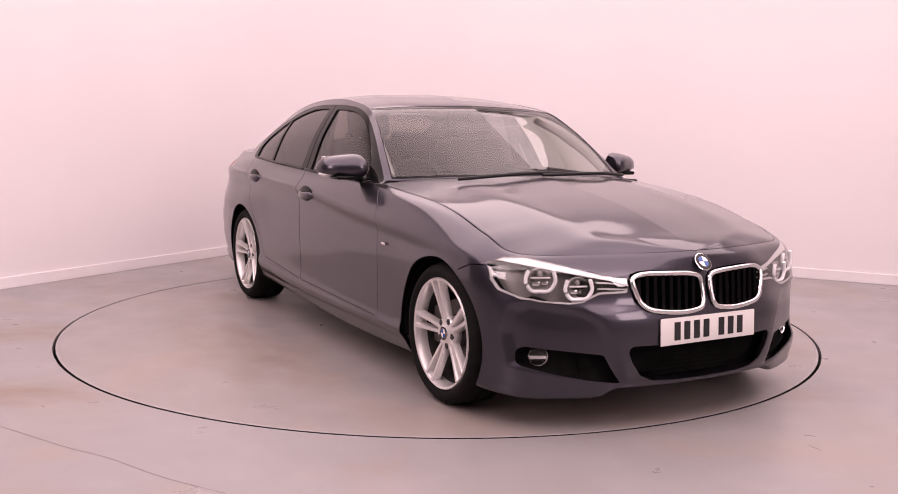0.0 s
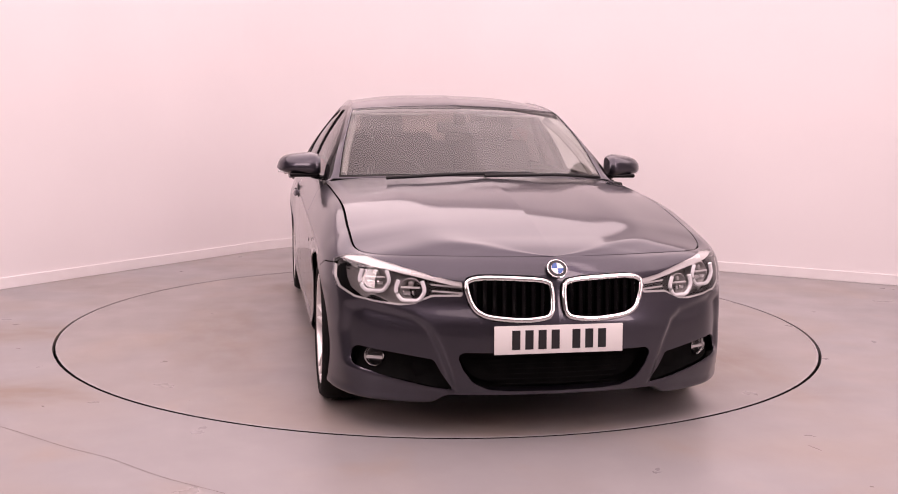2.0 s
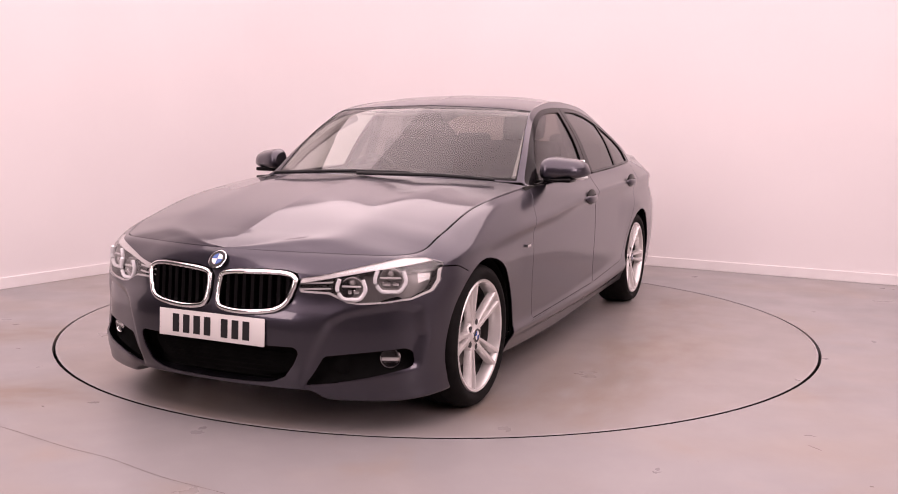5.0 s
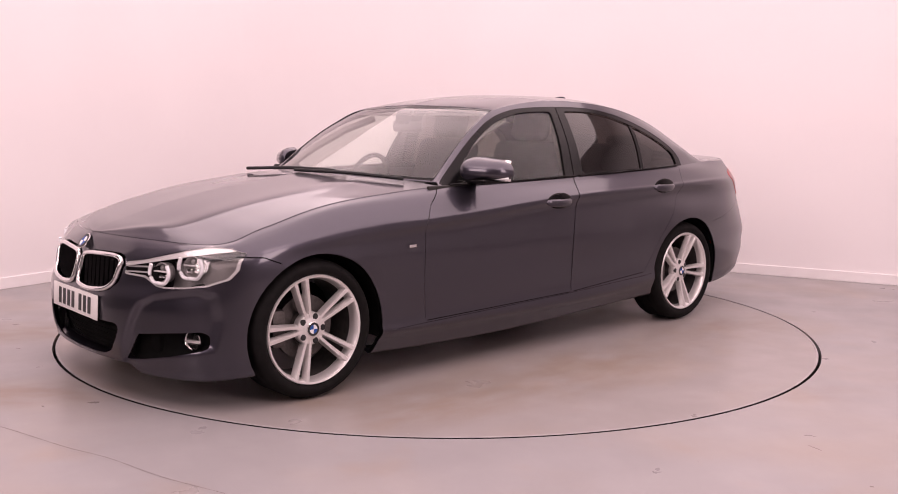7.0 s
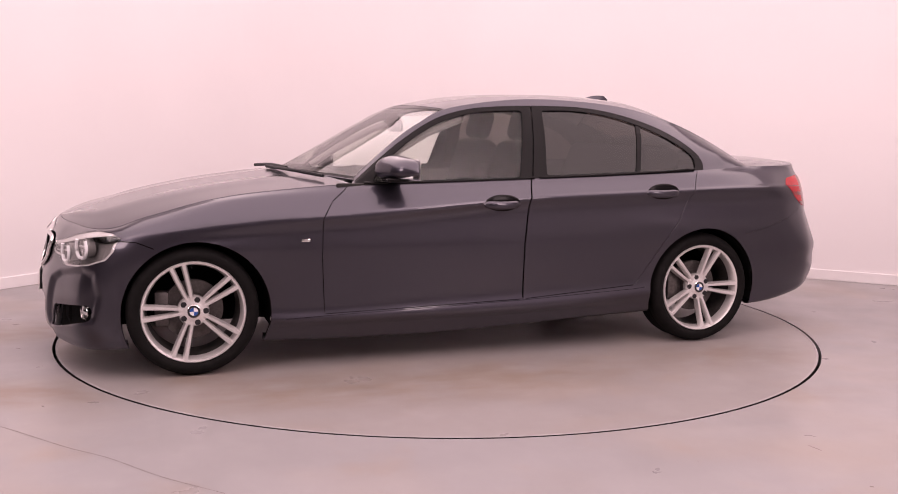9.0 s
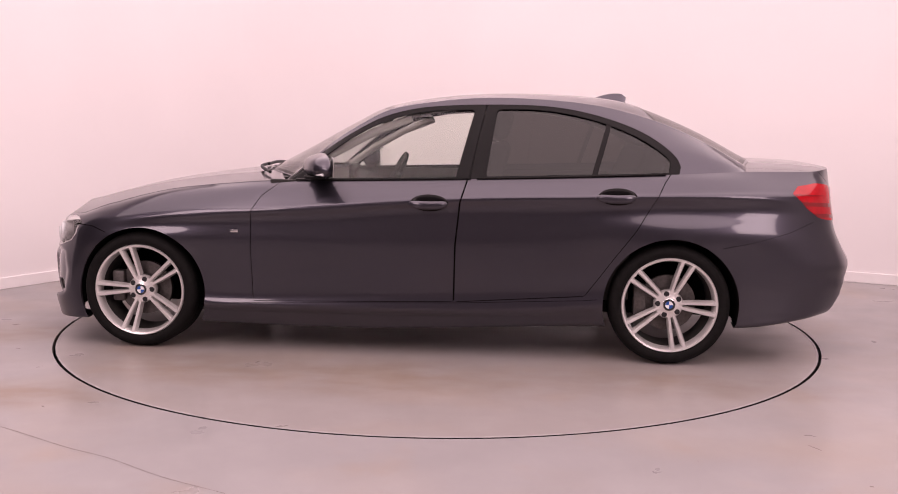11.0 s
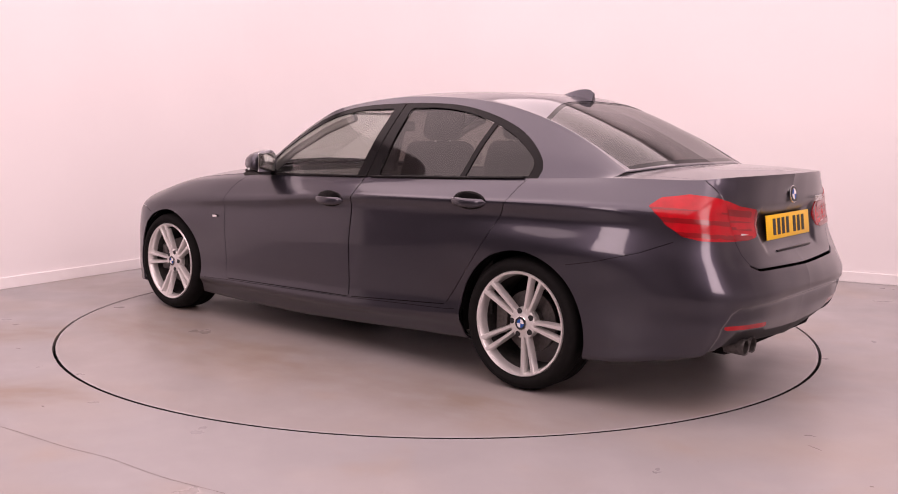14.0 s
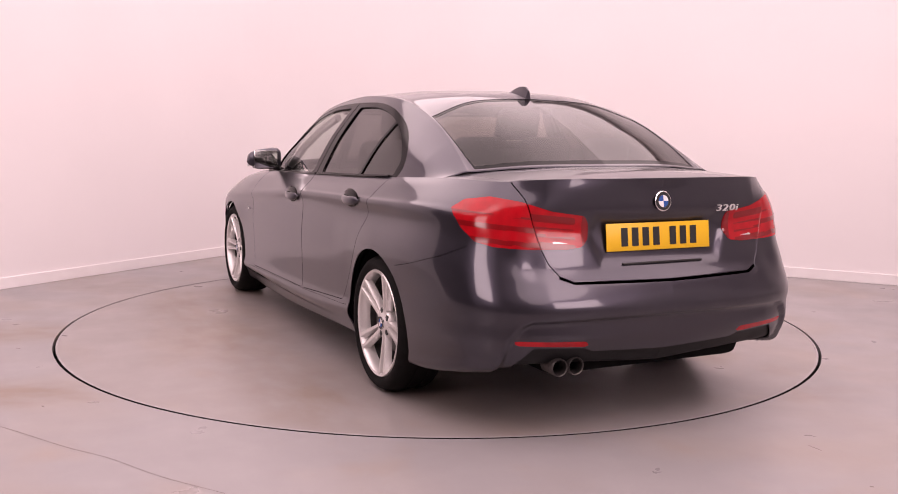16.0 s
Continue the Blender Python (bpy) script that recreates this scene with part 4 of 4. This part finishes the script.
def build_head_lamp(head, sg):
    lamp = new("headlight")
    lamp.parent = car
    lamp["label"] = "headlight with twin ringed lamps behind clear glass"
    sheet("housing", SIDE, head, LAMPDARK, lamp, sg, push=-0.07)
    # bright upper brow
    brow = lambda v: np.maximum(-(v[:, 2] - (.616 + (np.abs(v[:, 1]) - .463) * .205)) , v[:, 1] * 0 - 1)
    patch("brow", SIDE, head, LAMPGREY, lamp, sg, brow, -0.006, "bright silver brow", 0.004)
    edge = shape(LAMP, (1, 2), 0.006)
    under = lambda v: np.maximum(-(edge(v) + 0.008), v[:, 2] - (.580 + np.clip(v[:, 1] - .70, 0, 1) * .55))
    patch("lower_rim", SIDE, head, LAMPGREY, lamp, sg, under, -0.008, "bright lower rim", 0.004)
    blade = lambda v: np.maximum(np.abs(np.abs(v[:, 2] - .590 - (np.abs(v[:, 1]) - .42) * .05) - .013) - .004, np.abs(v[:, 1]) - .505)
    patch("inner_blade", SIDE, head, LAMPGREY, lamp, sg, blade, -0.02, "silver inner blade", 0.004)
    for yy, zz, xx, r in ((.560, .580, 1.972, .050), (.690, .612, 1.895, .054)):
        m = Matrix.Translation((xx, yy * sg, zz)) @ Matrix.Rotation(radians(sg * (18 if yy < .6 else 24)), 4, "Z") @ Matrix.Rotation(radians(-90), 4, "Z")
        # angular light ring with a flat foot, open at the top
        pts = [(a * r, 0.012, b * r) for a, b in ((-.92, .74), (-1.12, .05), (-.98, -.40), (-.62, -.80), (0, -.84), (.62, -.80), (.98, -.40), (1.12, .05), (.92, .74))]
        part("light_ring", tube(curve(pts, 30).tolist(), 0.0082, 8), BADGEWHITE, lamp, "white light-guide ring", m)
        part("lamp_bowl", lathe([(0.0, -0.03), (r * 0.40, -0.028), (r * 0.86, -0.002), (r * 0.90, -0.004), (r * 0.84, -0.04)], 32), LAMPDARK, lamp, "dim reflector bowl", m)
        part("cross_bar", box(r * 1.5, 0.012, 0.007, (0, 0.002, r * 0.16), 0.002), LAMPGREY, lamp, "thin bright cross bar", m)
        part("reflector", box(r * 0.62, 0.010, r * 0.34, (r * 0.30, -0.004, -r * 0.28), 0.004), CHROME, lamp, "small polished reflector", m)
        part("reflector", box(r * 0.50, 0.010, r * 0.30, (-r * 0.36, -0.004, -r * 0.26), 0.004), CHROME, lamp, "small polished reflector", m)
        bm = bmesh.new()
        bmesh.ops.create_uvsphere(bm, u_segments=24, v_segments=12, radius=r * 0.24)
        part("projector", bm, LAMPDARK, lamp, "dark projector lens", m @ Matrix.Translation((0, -0.012, r * 0.42)))
    lens = sheet("lens", SIDE, head, LENS, lamp, sg, push=0.0, label="clear lamp glass")
    lens.visible_shadow = False


def build_pocket(pocket, sg):
    fog = new("fog_light")
    fog.parent = car
    fog["label"] = "round fog light in a black bumper pocket"
    sheet("pocket", SIDE, pocket, UNDER, fog, sg, push=-0.045, label="black pocket")
    m = Matrix.Translation((1.893, .690 * sg, .303)) @ Matrix.Rotation(radians(sg * 24), 4, "Z") @ Matrix.Rotation(radians(-90), 4, "Z")
    part("bezel", lathe([(.042, -.05), (.042, .012), (.039, .015), (.036, .010), (.033, -.02)], 40), CHROME, fog, "bright bezel", m)
    part("reflector", lathe([(0, -.03), (.02, -.028), (.036, .0)], 32), LAMPDARK, fog, "", m)
    part("bulb_shield", box(.066, .012, .012, (0, .004, -.006), .003), SATIN, fog, "", m)
    lens = part("lens", lathe([(0, .017), (.02, .015), (.040, .008)], 32), LENS, fog, "clear lens", m)
    lens.visible_shadow = False


def build_kidney(kid, kidney, sg):
    grille = new("kidney_grille")
    grille.parent = car
    grille["label"] = "black slatted grille in a chrome frame"
    back = sheet("backing", SIDE, kid, UNDER, grille, sg, push=-0.06)
    s = np.array(kidney)
    loop = curve(list(map(tuple, s)) + [tuple(s[0])], 90)[:-1]

    def skin_x(y, z):
        lv = [flank(np.array([fy(min(y, .8))]), k)[0] for k in (4, 5, 6, 7, 8, 9)]
        return float(np.interp(z, [p[2] for p in lv], [p[0] for p in lv]))
    pts = [(skin_x(y, z) + 0.010, y * sg, z) for y, z in loop]
    part("frame", tube(pts, 0.0110, 10, True), CHROME, grille, "polished chrome frame")
    for i in range(8):
        y = 0.058 + i * 0.038
        z0, z1 = 0.482 + max(0, (y - .25)) * .25, 0.626 - max(0, y - .3) * .3
        x = skin_x(y, .55)
        rows = [[(x - 0.004 + dx - (0.55 - z) * -0.30 * 0.3, (y + dy) * sg, z) for dx, dy in ((0.010, 0), (0, 0.008), (-0.04, 0.005), (-0.04, -0.005), (0, -0.008))] for z in np.linspace(z0, z1, 5)]
        part("slat", loft(rows), GLOSSBLACK, grille)


def build_intake(intake):
    mesh = bmesh.new()
    grid = new("intake_mesh")
    grid.parent = car
    grid["label"] = "black honeycomb mesh in the lower intake"
    for i in range(7):
        z = 0.210 + i * 0.020
        half = 0.24 + min(i, 6) * 0.018
        path = [(float(np.interp(abs(y), PLAN[:MID, 1], PLAN[:MID, 0])) - 0.065, y, z) for y in np.linspace(-half, half, 17)]
        part("slat", tube(path, 0.0022, 6), UNDER, grid)


# ---- wheels ----
def spoke(phase, lean):
    """One arm of a double spoke, from the hub to the rim, with chamfered flanks: lean is the side on which it lies."""
    rows = []
    for t in np.linspace(0, 1, 11):
        r = 0.050 + t * 0.184
        mid = lean * (0.0085 + 0.0215 * t ** 0.75)
        half = 0.0090 + 0.0035 * t + 0.004 * max(0, t - 0.85)
        depth = -0.030 + 0.030 * t ** 1.2
        sec = [(-half - 0.003, depth - 0.032), (-half, depth - 0.010), (-half * 0.62, depth), (half * 0.62, depth), (half, depth - 0.010), (half + 0.003, depth - 0.032)]
        ca, sa = math.cos(phase), math.sin(phase)
        rows.append([(r * ca - (mid + a) * sa, d, r * sa + (mid + a) * ca) for a, d in sec])
    return loft(rows)


def badge(parent, m, r):
    """A round badge: black ring, chrome edge, blue and white quarters."""
    ob = part("badge", lathe([(0, 0), (r, 0), (r, 0.003), (r * 0.93, 0.0045), (0, 0.0045)], 40), CHROME, parent, "round badge with blue and white quarters", m)
    part("ring", lathe([(r * 0.62, 0.0045), (r * 0.62, 0.0056), (r * 0.90, 0.0056), (r * 0.90, 0.0045)], 40), INK, ob, "black ring", m)
    for q in range(4):
        bm = bmesh.new()
        c = bm.verts.new((0, 0.0062, 0))
        arc = [bm.verts.new((r * 0.60 * math.cos(radians(q * 90 + a)), 0.0062, r * 0.60 * math.sin(radians(q * 90 + a)))) for a in range(0, 91, 15)]
        for a, b in zip(arc, arc[1:]):
            bm.faces.new((c, b, a))
        part("quarter", bm, BLUE if q % 2 == 0 else BADGEWHITE, ob, "blue quarter" if q % 2 == 0 else "white quarter", m)
    return ob


# Rim barrel much darker than the alloy, with random variation.
BARREL = material("dark rim barrel", (0.045, 0.042, 0.040), 0.55, 0.4, var=0.3, scale=40)


def build_wheel(name, x, y, sg, turn):
    """A wheel with its outer face at the given place; the y axis of its parts points outwards."""
    R = 0.3125
    base = Matrix.Translation((x, y * sg, HUB + 0.0095)) @ (Matrix.Identity(4) if sg > 0 else Matrix.Rotation(math.pi, 4, "Z"))
    wheel = new(name)
    wheel.parent = car
    wheel.matrix_local = base
    wheel["label"] = "silver alloy wheel with five double spokes and a low-profile tyre"
    tyre = [(.238, -.014), (.248, -.004), (.268, .008), (.287, .006), (.300, -.006), (.308, -.022), (R, -.045), (R, -.075), (R - .004, -.077), (R - .004, -.083), (R, -.085), (R, -.135), (R - .004, -.137), (R - .004, -.143), (R, -.145),
            (R, -.18), (.305, -.20), (.29, -.215), (.24, -.215), (.222, -.2)]
    part("tyre", lathe(tyre, 96), RUBBER, wheel, "black rubber tyre")
    rim = part("rim", lathe([(.246, -.018), (.2475, -.006), (.243, .001), (.234, -.002), (.229, -.012), (.226, -.03), (.222, -.055), (.230, -.055), (.238, -.03)], 96), ALLOY, wheel, "silver rim")
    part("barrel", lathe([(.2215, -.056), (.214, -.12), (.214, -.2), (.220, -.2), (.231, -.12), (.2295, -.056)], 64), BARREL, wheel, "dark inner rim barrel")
    for k in range(5):
        a = radians(90 + turn + 72 * k)
        for lean in (1, -1):
            part("spoke", spoke(a, lean), ALLOY, rim)
        m = Matrix.Rotation(-radians(turn + 72 * k + 36), 4, "Y")
        part("wheel_bolt", lathe([(0, -.027), (.007, -.027), (.009, -.0275), (.0140, -.0275), (.0140, -.052)], 16), INK, rim, "dark wheel bolt", m @ Matrix.Translation((0, -0.002, 0.057)))
    part("hub", lathe([(0, -.024), (.034, -.024), (.046, -.030), (.068, -.031), (.075, -.040), (.075, -.07), (0, -.07)], 40), ALLOY, rim)
    badge(rim, Matrix.Translation((0, -0.024, 0)), 0.033)
    part("brake_disc", lathe([(.05, -.095), (.145, -.095), (.145, -.12), (.05, -.12)], 64), IRON, wheel, "grey steel brake disc")
    part("disc_bell", lathe([(0, -.07), (.075, -.07), (.08, -.09), (0, -.09)], 40), IRON, wheel)
    part("caliper", box(.07, .06, .17, (.145, -.095, 0.01), .015), IRON, wheel, "grey brake caliper")
    part("valve", lathe([(0, 0), (.004, 0), (.004, -.03), (0, -.03)], 8), INK, rim, "", Matrix.Rotation(radians(turn + 20), 4, "Y") @ Matrix.Translation((0, -.006, .216)))
    return wheel


def build_underbody():
    # wheel wells, floor pan and the dark inside of the body
    for sg in (1, -1):
        for cx, _, rx, rz in ARCHES:
            bm = bmesh.new()
            rows = []
            for a in np.linspace(radians(-12), radians(192), 48):
                rows.append([bm.verts.new((cx + rx * math.cos(a), yy * sg, HUB + rz * math.sin(a))) for yy in (.862, .80, .62, .5)])
            for p, q in zip(rows, rows[1:]):
                for k in range(3):
                    bm.faces.new((p[k], p[k + 1], q[k + 1], q[k]))
            bm.faces.new([r[-1] for r in rows])
            part("wheel_well", bm, UNDER, car, "black wheel arch liner")
    part("floor_pan", box(3.9, 1.1, .10, (0, 0, .25), .03), UNDER, car, "black floor pan")
    part("floor_side", box(1.95, 1.62, .10, (0, 0, .26), .03), UNDER, car)
    part("engine_bay", box(.75, 1.12, .42, (1.62, 0, .42), .05), UNDER, car)
    part("firewall", box(.12, 1.55, .55, (.90, 0, .58), .03), UNDER, car)
    part("boot_floor", box(.62, 1.10, .55, (-1.85, 0, .55), .05), UNDER, car)
    part("silencer", box(.30, 1.0, .14, (-2.12, 0, .30), .05), UNDER, car)


def build_interior():
    def seat(x, y):
        s = new("front_seat")
        s.parent = car
        s["label"] = "black cloth front seat with headrest"
        part("cushion", box(.50, .50, .16, (x + .02, y, .50), .05, 3), CLOTH, s)
        part("backrest", box(.14, .50, .60, (0, 0, .30), .06, 3), CLOTH, s, "", Matrix.Translation((x - .20, y, .55)) @ Matrix.Rotation(radians(-17), 4, "Y"))
        part("headrest", box(.10, .27, .19, (0, 0, .70), .045, 3), CLOTH, s, "", Matrix.Translation((x - .20, y, .55)) @ Matrix.Rotation(radians(-15), 4, "Y"))
        for d in (-.06, .06):
            part("headrest_post", tube([(x - .36, y + d, 1.10), (x - .385, y + d, 1.19)], .006, 8), SATIN, s, "steel post")
    seat(-.12, .36), seat(-.12, -.36)
    bench = new("rear_seat")
    bench.parent = car
    bench["label"] = "black cloth rear bench with headrests"
    part("cushion", box(.50, 1.25, .16, (-.92, 0, .52), .05, 3), CLOTH, bench)
    part("backrest", box(.14, 1.25, .58, (0, 0, .29), .05, 3), CLOTH, bench, "", Matrix.Translation((-1.14, 0, .56)) @ Matrix.Rotation(radians(-22), 4, "Y"))
    for y in (.36, 0, -.36):
        part("headrest", box(.09, .26, .13, (-1.40, y, 1.10), .04, 3), CLOTH, bench)
    part("parcel_shelf", box(.42, 1.16, .04, (-1.62, 0, .985), .01), DASH, car, "black parcel shelf")
    dash = new("dashboard")
    dash.parent = car
    dash["label"] = "black moulded dashboard"
    rows = []
    for y in np.linspace(-.70, .70, 15):
        e = 0.04 * (abs(y) / .7) ** 3
        hood = 0.035 * math.exp(-((y + .36) / .16) ** 2)
        rows.append([(.80 - 2 * e, y, .885), (.72 - 2 * e, y, .915), (.50 - e, y, .905 + hood), (.36, y, .875 + hood), (.32, y, .80), (.36, y, .60), (.80, y, .60)])
    part("top_pad", loft(rows), DASH, dash)
    part("screen", box(.02, .24, .10, (.40, 0, .925), .008), GLOSSBLACK, dash, "dark display screen")
    wheel = new("steering_wheel")
    wheel.parent = car
    wheel["label"] = "black leather steering wheel"
    m = Matrix.Translation((.20, -.36, .86)) @ Matrix.Rotation(radians(-24), 4, "Y")
    ring = [(0, .182 * math.cos(radians(a)), .182 * math.sin(radians(a))) for a in range(0, 360, 9)]
    part("rim", tube(ring, .015, 10, True), DASH, wheel, "", m)
    part("boss", box(.05, .15, .12, (0, 0, -.01), .02), DASH, wheel, "", m)
    for a in (0, 180, 270):
        part("spoke", box(.02, .11, .035, (0, .12, 0), .006), SATIN if a == 270 else DASH, wheel, "", m @ Matrix.Rotation(radians(a), 4, "X"))
    mir = part("interior_mirror", box(.03, .25, .065, (.17, 0, 1.205), .015, 3), DASH, car, "dark interior mirror")
    part("mirror_stem", box(.08, .06, .07, (.20, 0, 1.255), .015), DASH, mir)
    for sg in (1, -1):
        part("door_card", box(1.9, .02, .60, (-.25, .80 * sg, .62), .008), DASH, car, "black inner door panel")
        part("sun_visor", box(.14, .34, .012, (.04, .33 * sg, 1.275), .005, 2), HEADLINE, car, "grey sun visor")
        part("pillar_trim", tube([(.55, .70 * sg, .945), (.38, .668 * sg, 1.06), (.17, .62 * sg, 1.175), (-.03, .585 * sg, 1.25)], .022, 8), HEADLINE, car, "grey pillar trim")
        part("belt_pillar", box(.09, .03, .34, (0, 0, 0), .012), DASH, car, "black door pillar", Matrix.Translation((-.42, .665 * sg, 1.13)) @ Matrix.Rotation(radians(sg * 18), 4, "X"))


def build_mirror(sg):
    mir = new("wing_mirror")
    mir.parent = car
    mir["label"] = "body-coloured door mirror with a pale indicator strip"
    rows = []
    for t in np.linspace(0, 1, 15):
        y = .812 + t * .226
        f = math.sqrt(max(0.0, 1 - (2 * abs(t - 0.46) / 1.08) ** 4))
        ht, hb = .082 * f * (1 - .30 * t) + .004, .050 * f * (1 - .45 * t) + .004
        x0 = .445 - t * .075
        zc = .985 - t * .004
        depth = .112 * f * (1 - .25 * t) + .006
        sec = []
        for k in range(20):
            a = 2 * math.pi * k / 20
            cx = math.cos(a)
            dx = depth * (cx if cx > 0 else cx * 0.30)
            sz = math.sin(a)
            sec.append((x0 - .03 + dx, y * sg, zc + (ht if sz > 0 else hb) * math.copysign(abs(sz) ** .75, sz)))
        rows.append(sec)
    shell = part("shell", loft(rows), PAINT, mir)
    strip = [(.452 - t * .066 + 0.012 - 0.03 * t ** 6, (.865 + t * .163) * sg, .958 - .0 * t) for t in np.linspace(0, 1, 12)]
    part("indicator", tube(strip, .007, 8), BADGEWHITE, mir, "pale indicator strip")
    part("lower_shell", box(.11, .150, .022, (.424, .898 * sg, .943), .010, 3), GLOSSBLACK, mir, "gloss black lower cap")
    part("mirror_glass", box(.006, .165, .105, (0, 0, 0), .003), CHROME, mir, "silvered mirror glass", Matrix.Translation((.346, .920 * sg, .993)) @ Matrix.Rotation(radians(18 * sg), 4, "Z"))
    rows = [[(x + .030 * math.cos(a), (y + 0.0) * sg, z + .016 * math.sin(a)) for a in [2 * math.pi * k / 10 for k in range(10)]] for x, y, z in ((.43, .74, .925), (.42, .80, .925), (.41, .86, .940))]
    part("foot", loft(rows), GLOSSBLACK, mir, "black mirror foot")


def bars(parent, m, width, height, mat, groups):
    """Writing as plain upright bars in a row: m is the centre of the plate's face, y outwards."""
    n = sum(groups)
    pitch = width / (n + 0.6)
    x = -width / 2 + pitch * 0.5
    for g in groups:
        for _ in range(g):
            part("character_bar", box(pitch * 0.62, 0.0015, height, (x, 0.0035, 0), 0.0005, 1), mat, parent, "", m)
            x += pitch
        x += pitch * 0.6


def build_plates():
    m = Matrix.Translation((2.131, 0, .402)) @ Matrix.Rotation(radians(-90), 4, "Z") @ Matrix.Rotation(radians(3), 4, "X")
    plate = part("front_number_plate", box(.52, .005, .111, (0, 0, 0), .002), WHITE, car, "white front number plate with black bars", m)
    bars(plate, m, .40, .075, INK, (3, 4))
    part("plate_holder", box(.50, .03, .10, (0, -.018, 0), .004), BLACK, plate, "", m)
    m = Matrix.Translation((-2.300, 0, .783)) @ Matrix.Rotation(radians(90), 4, "Z") @ Matrix.Rotation(radians(7), 4, "X")
    plate = part("rear_number_plate", box(.52, .005, .111, (0, 0, 0), .002), YELLOW, car, "yellow rear number plate with black bars", m)
    bars(plate, m, .40, .075, INK, (3, 4))
    badge(car, Matrix.Translation((2.078, 0, .668)) @ Matrix.Rotation(radians(-90), 4, "Z") @ Matrix.Rotation(radians(38), 4, "X"), .041)
    badge(car, Matrix.Translation((-2.314, 0, .925)) @ Matrix.Rotation(radians(90), 4, "Z") @ Matrix.Rotation(radians(8), 4, "X"), .041)
    text = bpy.data.curves.new("model_badge", "FONT")
    text.body, text.size, text.extrude, text.shear, text.space_character = "320i", .038, .003, .25, 1.15
    text.materials.append(SATIN)
    ob = new("model_badge", text)
    ob.parent = car
    ob["label"] = "chrome model number lettering"
    ob.matrix_local = Matrix.Translation((-2.322, -.272, .878)) @ Matrix.Rotation(radians(-90 + 5), 4, "Z") @ Matrix.Rotation(radians(82), 4, "X") @ Matrix.Diagonal((1.75, 1, 1, 1))
    for sg in (1, -1):
        part("fender_badge", box(.042, .004, .014, (.872, .899 * sg, .648), .001), CHROME, car, "small chrome side badge")


def build_details():
    # shark fin aerial
    rows = []
    for t in np.linspace(0, 1, 9):
        x = -1.02 - .205 * t
        h = .072 * math.sin(min(1, t * 1.06) * math.pi * 0.5) ** 1.1 + .002 if t < .95 else .060
        z = 1.383 - .050 * t
        w = .030 * (1 - t * .25) if t > .1 else .012
        rows.append([(x, w, z - .01), (x, w * .55, z + h * .5), (x - .005, .004, z + h), (x - .005, -.004, z + h), (x, -w * .55, z + h * .5), (x, -w, z - .01)])
    part("shark_fin", loft(rows), PAINT, car, "body-coloured shark-fin aerial")
    for y in (.475, .400):
        m = Matrix.Translation((-2.325, y, .283)) @ Matrix.Rotation(radians(90), 4, "Z")
        part("tailpipe", lathe([(.030, -.09), (.034, -.09), (.036, 0), (.034, .003), (.031, 0), (.030, -.08), (0, -.08)], 40), IRON, car, "dull steel tailpipe", m)
    # wipers and scuttle
    for pts in ([(.93, -.52, .955), (.90, -.10, .975), (.86, .25, .975)], [(.93, -.02, .968), (.86, .40, .968), (.74, .66, .950)]):
        part("wiper", tube(curve(pts, 12).tolist(), .009, 8), BLACK, car, "black wiper arm")
    rows = []
    for y in np.linspace(-.70, .70, 19):
        x = .90 - .27 * (abs(y) / .72) ** 2
        z = .945 - .012 * (abs(y) / .7) ** 2
        rows.append([(x + .04, y, z - .01), (x - .05, y, z - .002), (x - .05, y, z - .05), (x + .04, y, z - .05)])
    part("scuttle", loft(rows), BLACK, car, "black plastic scuttle panel")
    part("bumper_slot", box(.012, .40, .008, (-2.332, 0, .680), .003), INK, car, "thin dark slot below the plate")


build_body()
for x, y, n in ((FRONT_WHEEL, .876, "front_wheel"), (REAR_WHEEL, .880, "rear_wheel")):
    for sg in (1, -1):
        build_wheel(n, x, y, sg, {(1, "front_wheel"): -18, (1, "rear_wheel"): 22, (-1, "front_wheel"): -12, (-1, "rear_wheel"): -13}[(sg, n)])
build_underbody()
build_interior()
for sg in (1, -1):
    build_mirror(sg)
build_plates()
build_details()

# turn of the turntable, in degrees, time by time
TURN = [(0.0, -61.39), (0.5, -63.57), (1.0, -67.69), (1.5, -73.05), (2.0, -79.1), (2.5, -85.05), (3.0, -91.05), (3.5, -97.0), (4.0, -103.0), (4.5, -108.95),
        (5.0, -114.92), (6.0, -126.7), (7.0, -138.45), (7.5, -144.3), (8.0, -150.13), (8.5, -155.9), (9.0, -161.6), (10.0, -173.4), (11.0, -185.3),
        (11.5, -191.25), (12.0, -197.2), (12.5, -203.1), (13.0, -209.0), (13.5, -214.85), (14.0, -220.75), (14.5, -226.65), (15.0, -232.6), (15.5, -238.55), (16.0, -244.6)]
OFFSET = Vector((0.131, 0.041, 0))


def motions():
    walk(TABLE, [(t, pose(0, 0, 0, 0, 0, a)) for t, a in TURN])
    walk(car, [(t, pose(0, 0, 0, 0, 0, a) @ Matrix.Translation(OFFSET)) for t, a in TURN])


motions()
